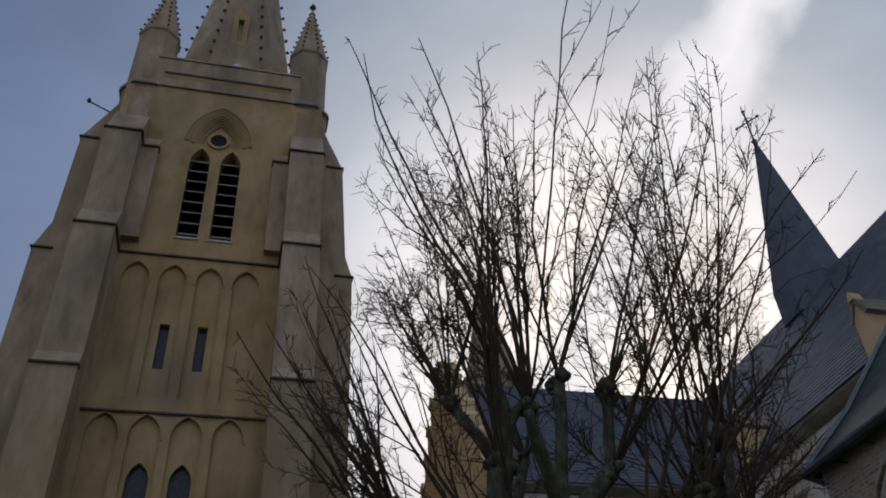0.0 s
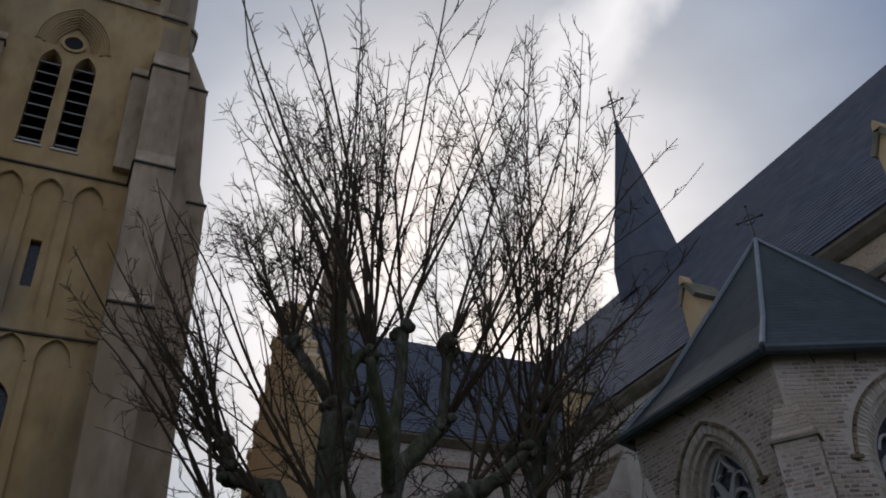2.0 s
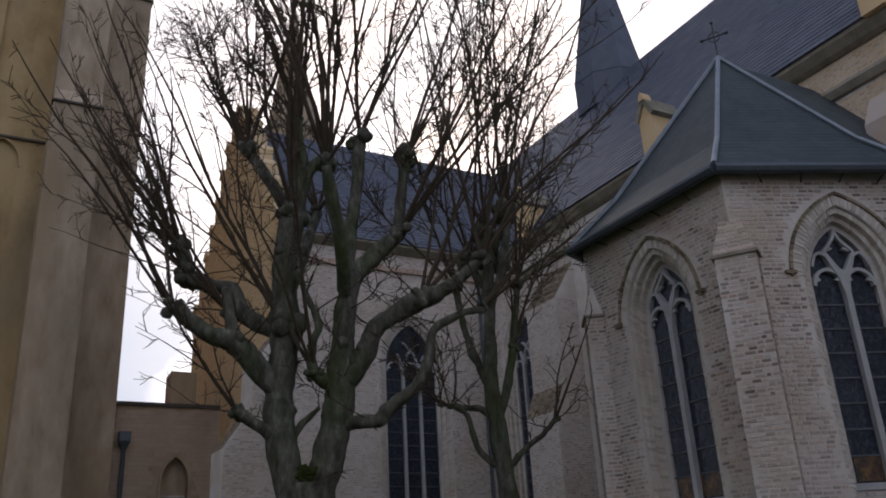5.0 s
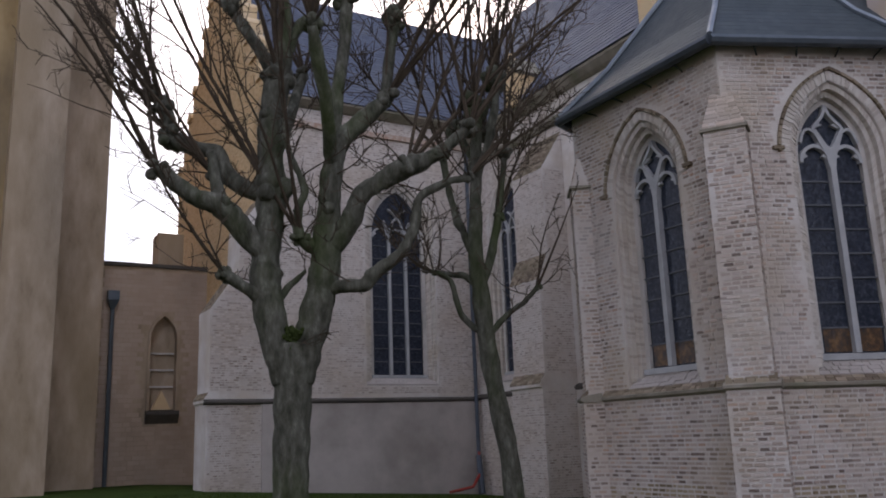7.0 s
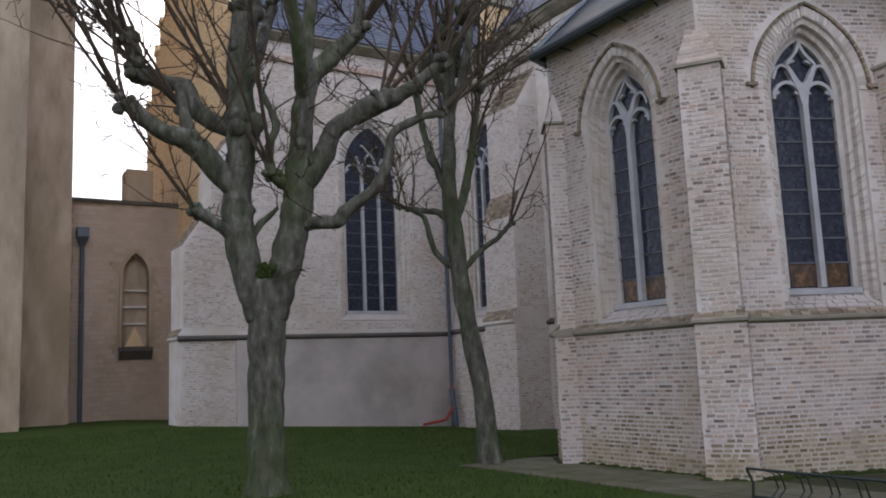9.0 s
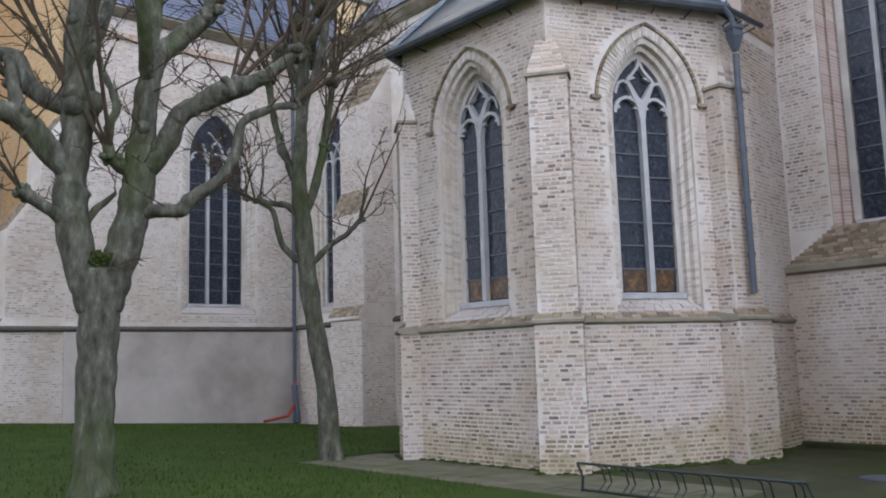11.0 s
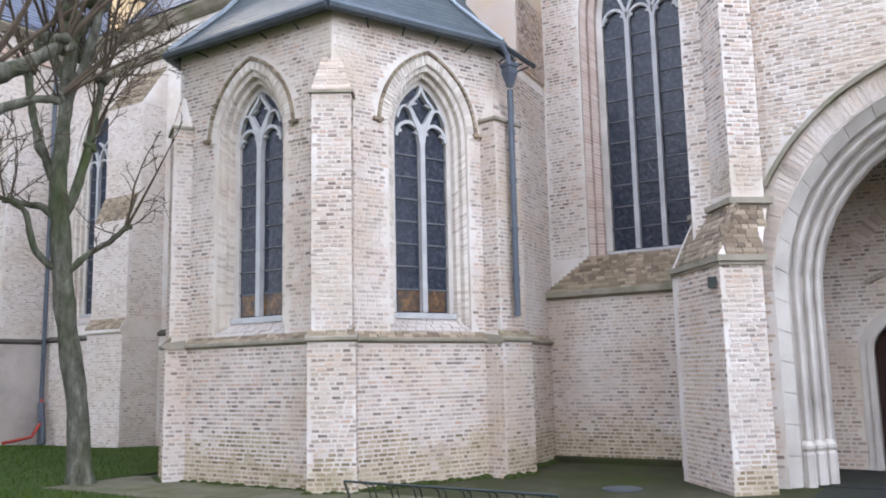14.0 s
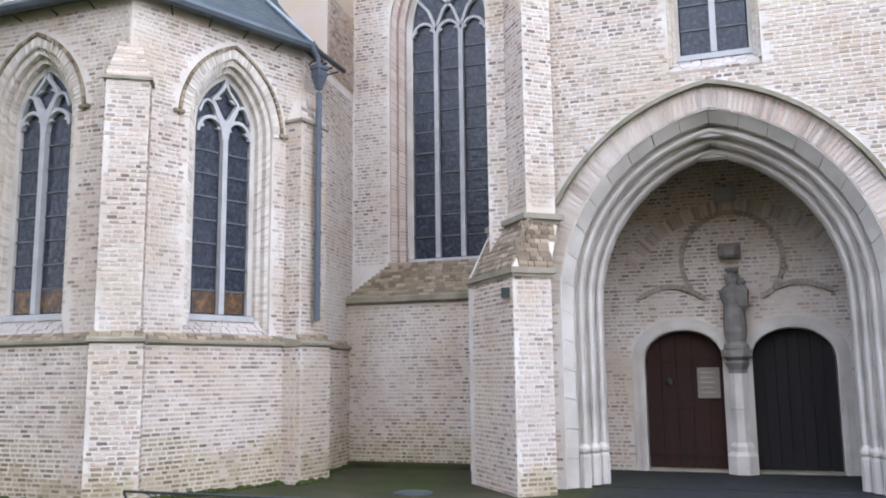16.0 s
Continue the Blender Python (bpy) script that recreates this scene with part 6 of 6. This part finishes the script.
tree("pollarded_tree", "large bare pollarded tree with a mossy forked trunk", (4.09, 11.37), 19.8, STEMS1, KNOBS1, 11, (0.25, 5.3), lambda s: 15.5 - 0.2 * (s - 0.6) ** 2, (0.024, 0.043), (0.0, -0.20, 2.62))
STEMS2 = [
    [(0.08, 0, -0.1, 0.25), (0.05, 0, 0.3, 0.19), (0.0, 0, 1.12, 0.165), (-0.17, 0, 2.23, 0.155), (-0.31, 0, 3.28, 0.15), (-0.36, 0, 4.06, 0.15), (-0.42, 0, 4.66, 0.13), (-0.38, 0, 5.4, 0.115), (-0.34, 0, 6.4, 0.105), (-0.3, 0, 7.3, 0.11)],
    [(-0.31, 0, 3.2, 0.07), (-0.10, -0.05, 3.42, 0.055), (0.05, -0.1, 3.55, 0.05), (0.4, -0.15, 3.82, 0.045), (0.61, -0.2, 4.01, 0.035)],
    [(-0.34, 0, 3.25, 0.06), (-0.68, -0.1, 3.59, 0.05), (-0.85, -0.15, 4.19, 0.045), (-1.14, -0.2, 4.35, 0.035)],
    [(-0.38, 0, 4.1, 0.07), (-0.62, 0.05, 4.33, 0.055), (-0.94, 0.1, 4.39, 0.045), (-1.33, 0.1, 4.46, 0.035)],
    [(-0.42, 0, 4.6, 0.085), (-0.60, 0.1, 5.1, 0.07), (-0.74, 0.15, 5.4, 0.065), (-0.87, 0.2, 6.04, 0.06), (-0.95, 0.2, 6.6, 0.06)],
    [(-0.36, 0, 4.06, 0.09), (-0.13, 0.1, 4.75, 0.075), (0.01, 0.15, 5.46, 0.065), (0.17, 0.2, 6.5, 0.06)],
    [(-0.36, 0, 6.0, 0.08), (-0.05, -0.3, 6.8, 0.07), (0.10, -0.4, 7.6, 0.065)],
    [(-0.34, 0, 6.2, 0.08), (-0.55, 0.4, 6.9, 0.07), (-0.65, 0.5, 7.2, 0.065)],
]
KNOBS2 = [(-0.3, 0, 7.45, 0.30, 6, 9.6), (0.06, -0.4, 7.75, 0.22, 6, 9.0), (-0.64, 0.5, 7.2, 0.22, 4, 9.0), (-0.1, 0.3, 7.0, 0.2, 3, 3.5), (0.17, 0.2, 6.55, 0.14, 4, 7.6), (-0.95, 0.2, 6.65, 0.13, 4, 6.5), (0.61, -0.2, 4.01, 0.06, 2, 2.0), (-1.14, -0.2, 4.35, 0.06, 2, 1.6), (-1.33, 0.1, 4.46, 0.06, 2, 1.6), (0.0, 0.15, 5.4, 0.10, 3, 4.5)]
tree("slender_pollarded_tree", "slender bare pollarded tree leaning beside the chapel", (8.1, 12.05), 33.9, STEMS2, KNOBS2, 23, (-0.35, 4.2), lambda s: 16.9 - 1.3 * max(0.0, s) ** 2, (0.022, 0.034))

# ---- bricks ----
BRICK_H, COURSE = 0.037, 0.0635
BOX = np.array([(0, 0, 0), (1, 0, 0), (1, 0, 1), (0, 0, 1), (0, 1, 0), (1, 1, 0), (1, 1, 1), (0, 1, 1)], float)
QUADS = [(4, 5, 6, 7), (0, 4, 7, 3), (5, 1, 2, 6), (7, 6, 2, 3), (0, 1, 5, 4)]


def inside(outlines, s, z):
    for o in outlines:
        h = height_in(o, s)
        if h is not None and o[0][1] <= z <= h:
            return True
    return False


def brick_meshes(mat):
    out = []
    for ln in (0.125, 0.07):
        me = bpy.data.meshes.new("brick")
        v = [(x * ln, -y * 0.02, z * BRICK_H) for x, y, z in BOX]
        me.from_pydata(v, [], [tuple(reversed(q)) for q in QUADS])
        me.materials.append(mat)
        out.append(me)
    return out


PIECES = brick_meshes(M_BRICK_PIECE)


def bricks(face, s0, s1, z0, z1, d, holes, parent, seed, single=None, mat=M_BRICK, top=None, size=None, damp=0.0, label="pale weathered bricks with dark ones between"):
    """Bricks proud of a wall's mortar. single: (s0, s1, z0, z1) where each one is an object of its own."""
    R = random.Random(seed)
    high, course, long, joint = size or (BRICK_H, COURSE, 0.112, (0.018, 0.034))
    v, f, slot = [], [], []
    count = 0
    row = 0
    z = z0 + 0.006
    while z + high < z1:
        s = s0 + R.uniform(0.0, 0.1)
        k = row
        while s < s1 - 0.03:
            ln = long if (k + (row // 2)) % 3 else long * 0.56
            ln *= R.uniform(0.85, 1.2)
            a, c = s, min(s + ln, s1)
            s = c + R.uniform(*joint)
            k += 1
            if c - a < 0.04:
                continue
            mid = z + high / 2
            if any(inside(holes, q, mid + h) for q in (a, (a + c) / 2, c) for h in (-0.02, 0.03)):
                continue
            if top and min(height_in(top, a) or 0, height_in(top, c) or 0) < z + high:
                continue
            out = 0.004 + R.uniform(0, 0.007)
            if single and count < 290 and single[0] < a < single[1] and single[2] < z < single[3]:
                ob = new("brick", PIECES[0 if ln > 0.095 else 1])
                ob.parent = parent
                x, y, zz = face.at(a, z, d + out - 0.02)
                ob.matrix_basis = Matrix.Translation((x, y, zz)) @ Matrix.Rotation(math.atan2(face.u.y, face.u.x), 4, "Z")
                count += 1
                continue
            j = len(v)
            jz = R.uniform(-0.003, 0.003)
            for bx, by, bz in BOX:
                v.append(face.at(a + (c - a) * bx, z + jz + high * bz, d + (out if by else -0.008)))
            f += [tuple(j + q for q in quad) for quad in QUADS]
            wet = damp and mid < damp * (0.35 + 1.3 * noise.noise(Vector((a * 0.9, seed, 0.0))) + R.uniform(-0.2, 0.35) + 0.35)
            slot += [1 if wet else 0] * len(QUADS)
        z += course
        row += 1
    me = bpy.data.meshes.new("bricks")
    me.from_pydata(v, [], f)
    me.materials.append(mat)
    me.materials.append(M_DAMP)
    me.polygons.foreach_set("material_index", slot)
    ob = new("bricks", me)
    ob.parent = parent
    return tagged(ob, label, "", "", "stuff")


GB = material("ochre_bricks", [(0.0, (0.46, 0.30, 0.15)), (0.4, (0.65, 0.46, 0.25)), (1.0, (0.76, 0.58, 0.35))], 2.0, 0.9, 0.3, 50, island=0.7)
jamb_w = [(1.65 - 0.76, 2.15), (1.65 - 0.76, 5.35), (1.65 + 0.76, 5.35), (1.65 + 0.76, 2.15)]
hole_w = arch(1.65, 0.47, 5.35, 5.30, rise(0.47, 0.78), 0.50)
hole_s = arch(1.69, 0.49, 5.38, 5.33, rise(0.49, 0.82), 0.48)
jamb_s = [(1.69 - 0.76, 2.15), (1.69 - 0.76, 5.4), (1.69 + 0.76, 5.4), (1.69 + 0.76, 2.15)]
bricks(F_W, 0.02, F_W.length - 0.02, 2.18, 6.8, 0, [hole_w, jamb_w], chapel_w, 1)
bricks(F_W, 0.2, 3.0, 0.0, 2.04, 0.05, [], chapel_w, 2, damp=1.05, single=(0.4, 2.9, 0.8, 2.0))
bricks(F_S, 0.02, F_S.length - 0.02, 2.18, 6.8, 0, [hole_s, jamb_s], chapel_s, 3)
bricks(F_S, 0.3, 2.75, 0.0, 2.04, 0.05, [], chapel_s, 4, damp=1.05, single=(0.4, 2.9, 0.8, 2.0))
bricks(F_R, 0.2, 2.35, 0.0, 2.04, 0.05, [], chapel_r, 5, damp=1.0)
bricks(F_K, 0.42, 1.74, EAVE + 0.05, 8.5, 0.0, [], nave_buttress, 7, mat=M_BRICK_TAN)
bricks(F_R, 0.02, 2.35, 2.18, 6.8, 0.0, [], chapel_r, 6)
for i, (up, lo, ob) in enumerate(PIERS):
    bricks(up[0], 0.0, up[0].length, 2.23, 5.62, 0, [], ob, 10 + i)
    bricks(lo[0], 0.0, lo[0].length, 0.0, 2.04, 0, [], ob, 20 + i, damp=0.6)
    bricks(up[2], 0.0, up[2].length, 2.23, 5.62, 0, [], ob, 30 + i)
    bricks(up[3], 0.0, up[3].length, 2.23, 5.62, 0, [], ob, 40 + i)
    bricks(lo[2], 0.0, lo[2].length, 0.0, 2.04, 0, [], ob, 50 + i)
    bricks(lo[3], 0.0, lo[3].length, 0.0, 2.04, 0, [], ob, 60 + i)
h3 = arch(17.83, 0.74, 3.4, 8.15, rise(0.74, 1.4), 0.40)
hc = arch(1.95, 0.68, 3.1, 7.7, rise(0.68, 1.4), 0.34)
hb = arch(4.35, 0.85, 3.1, 7.8, rise(0.85, 1.4), 0.37)
bricks(F_A, 15.97, 19.3, 3.62, 10.1, 0, [h3], nave, 70)
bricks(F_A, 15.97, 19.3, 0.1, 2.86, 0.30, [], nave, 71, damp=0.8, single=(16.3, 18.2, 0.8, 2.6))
bricks(F_A, 8.0, 18.9, 10.42, 10.92, 0, [], nave, 74, mat=GB)
bricks(F_A, 13.0, 15.97, 6.9, 10.1, 0, [], nave, 75, mat=GB)
bricks(F_A, 0.0, 4.9, 3.05, 10.1, 0, [hc], nave, 72, mat=M_SOFT)
bricks(F_A, 0.0, 3.5, -0.2, 2.66, 0.07, [], nave, 73, mat=M_SOFT)
bricks(fb, 0.0, fb.length, -0.2, 2.7, 1.15, [], nave, 76, mat=M_SOFT)
bricks(fb, 0.0, fb.length, 3.1, 5.6, 1.05, [], nave, 77, mat=M_SOFT)
bricks(fb, 0.0, fb.length, 6.3, 8.7, 0.75, [], nave, 78, mat=M_SOFT)
F_BC = Face((13.15, 17.9), (14.3, 17.9))
bricks(F_BC, 0.0, 1.15, -0.2, 2.7, 0, [], nave, 85, mat=M_SOFT)
bricks(F_BC, 0.12, 1.15, 3.1, 5.6, 0, [], nave, 86, mat=M_SOFT)
bricks(F_BC, 0.42, 1.15, 5.6, 8.7, 0, [], nave, 87, mat=M_SOFT)
bricks(F_B, 0.0, 7.0, 2.9, 10.78, 0, [hb], arm, 80, mat=M_SOFT)
bricks(F_B, 0.0, 7.0, 10.98, 11.4, 0, [], arm, 82, mat=M_SOFT)
F_CB = Face((5.85, YB + 0.005), (7.3, YB + 0.005))
bricks(F_CB, 0.0, 1.45, 3.0, 7.6, 0, [], arm, 83, mat=M_SOFT, top=[(0, 5.2), (0.75, 6.3), (0.8, 7.6), (1.45, 8.5)])
bricks(F_CB, 0.0, 1.45, 0.2, 2.6, 0, [], arm, 84, mat=M_SOFT)
hood_hole = arch(PC, PW, PS, PS, PR, 0.89)
jamb_hole = arch(PC, PW, 0, PS, PR, 0.50)
win_hole = arch(3.335, 0.47, 5.85, 8.4, rise(0.47, 0.9), 0.17)
bricks(F_P, 0.0, 6.8, 0.0, 9.8, 0, [jamb_hole, hood_hole, win_hole], porch, 90, mat=M_BRICK_TAN)
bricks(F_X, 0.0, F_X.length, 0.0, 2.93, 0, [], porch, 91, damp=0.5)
F_XL = Face(F_X.at(0, 0, -1.45)[:2], F_X.at(0, 0, 0)[:2])
bricks(F_XL, 0.0, F_XL.length, 0.0, 2.93, 0, [], porch, 92, mat=M_BRICK_TAN)
bricks(F_X2, 0.0, F_X2.length, 3.95, 9.8, 0, [], porch, 93)
F_XL2 = Face((F_X2.o + F_X2.n * -1.2), F_X2.o)
bricks(F_XL2, 0.0, F_XL2.length, 3.95, 9.8, 0, [], porch, 94)
door_holes = [basket(c, w, 0.0, 1.82, 0.44, off=0.2) for c, w in doors]
bricks(F_D, 0.6, 5.1, 0.0, 5.1, 0, door_holes, inner, 95, single=(0.7, 2.4, 2.3, 3.6))
bricks(F_G, 0.1, 10.9, 3.0, 18.8, 0, [], gable, 96, mat=GB, top=outline)
bricks(F_L, 2.4, 5.8, 0.3, 7.4, 0, [arch(4.42, 0.42, 2.3, 5.1, rise(0.42, 0.75), 0.1)], low_wall, 233, mat=M_ASHLAR, size=(0.14, 0.15, 0.34, (0.008, 0.014)), label="brown wall stones")
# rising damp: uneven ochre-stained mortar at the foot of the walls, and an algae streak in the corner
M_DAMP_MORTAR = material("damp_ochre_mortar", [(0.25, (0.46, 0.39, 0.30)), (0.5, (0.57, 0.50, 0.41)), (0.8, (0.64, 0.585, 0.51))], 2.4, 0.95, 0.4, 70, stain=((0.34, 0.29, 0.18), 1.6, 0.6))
M_ALGAE = material("green_algae", [(0.25, (0.05, 0.055, 0.02)), (0.5, (0.12, 0.12, 0.05)), (0.8, (0.26, 0.235, 0.15))], 3.0, 0.95, 0.3, 60)


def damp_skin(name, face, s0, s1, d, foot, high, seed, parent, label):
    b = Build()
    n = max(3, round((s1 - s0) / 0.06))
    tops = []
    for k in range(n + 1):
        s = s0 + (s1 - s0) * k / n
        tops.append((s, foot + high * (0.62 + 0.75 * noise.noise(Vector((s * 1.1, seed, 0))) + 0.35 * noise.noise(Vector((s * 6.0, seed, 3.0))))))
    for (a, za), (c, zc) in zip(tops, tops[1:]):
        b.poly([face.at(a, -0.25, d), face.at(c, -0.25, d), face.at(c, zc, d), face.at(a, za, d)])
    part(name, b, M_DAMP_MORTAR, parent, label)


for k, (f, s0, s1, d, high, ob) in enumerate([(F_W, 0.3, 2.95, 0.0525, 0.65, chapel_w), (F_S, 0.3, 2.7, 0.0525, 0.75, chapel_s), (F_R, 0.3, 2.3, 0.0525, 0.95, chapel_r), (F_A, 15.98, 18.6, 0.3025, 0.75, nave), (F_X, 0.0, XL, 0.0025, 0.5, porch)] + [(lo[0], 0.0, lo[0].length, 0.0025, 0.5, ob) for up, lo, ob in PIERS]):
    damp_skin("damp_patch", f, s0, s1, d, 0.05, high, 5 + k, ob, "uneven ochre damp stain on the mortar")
b = Build()
R = random.Random(31)
rows = [(0.42 + R.uniform(-0.03, 0.03), 0.05 + R.uniform(0.0, 0.06), 0.1 * k) for k in range(20)]
for (a, w, z), (c, v, y) in zip(rows, rows[1:]):
    b.poly([F_R.at(a - w, z, 0.0545), F_R.at(a + w, z, 0.0545), F_R.at(c + v, y, 0.0545), F_R.at(c - v, y, 0.0545)])
part("algae_streak", b, M_ALGAE, chapel_r, "dark green algae streak below the drainpipe")
# moss along the foot of the chapel
R = random.Random(77)
b = Build()
for f, d in [(F_W, 0.05), (F_S, 0.05), (F_R, 0.05)] + [(lo[0], 0.0) for up, lo, ob in PIERS]:
    s = 0.0
    while s < f.length:
        x, y, z = f.at(s, 0.0, d + R.uniform(0.0, 0.05))
        q = R.uniform(0.025, 0.085)
        g = ground_z(x, y)
        b.lathe(x, y, [(q * 1.3, g - 0.02), (q * 1.1, g + q * 0.4), (q * 0.5, g + q * 0.8)], 5, R.uniform(0, 3))
        s += R.uniform(0.02, 0.07)
part("moss_fringe", b, M_MOSS, None, "fringe of dark moss along the chapel foot", "stuff", category="moss")
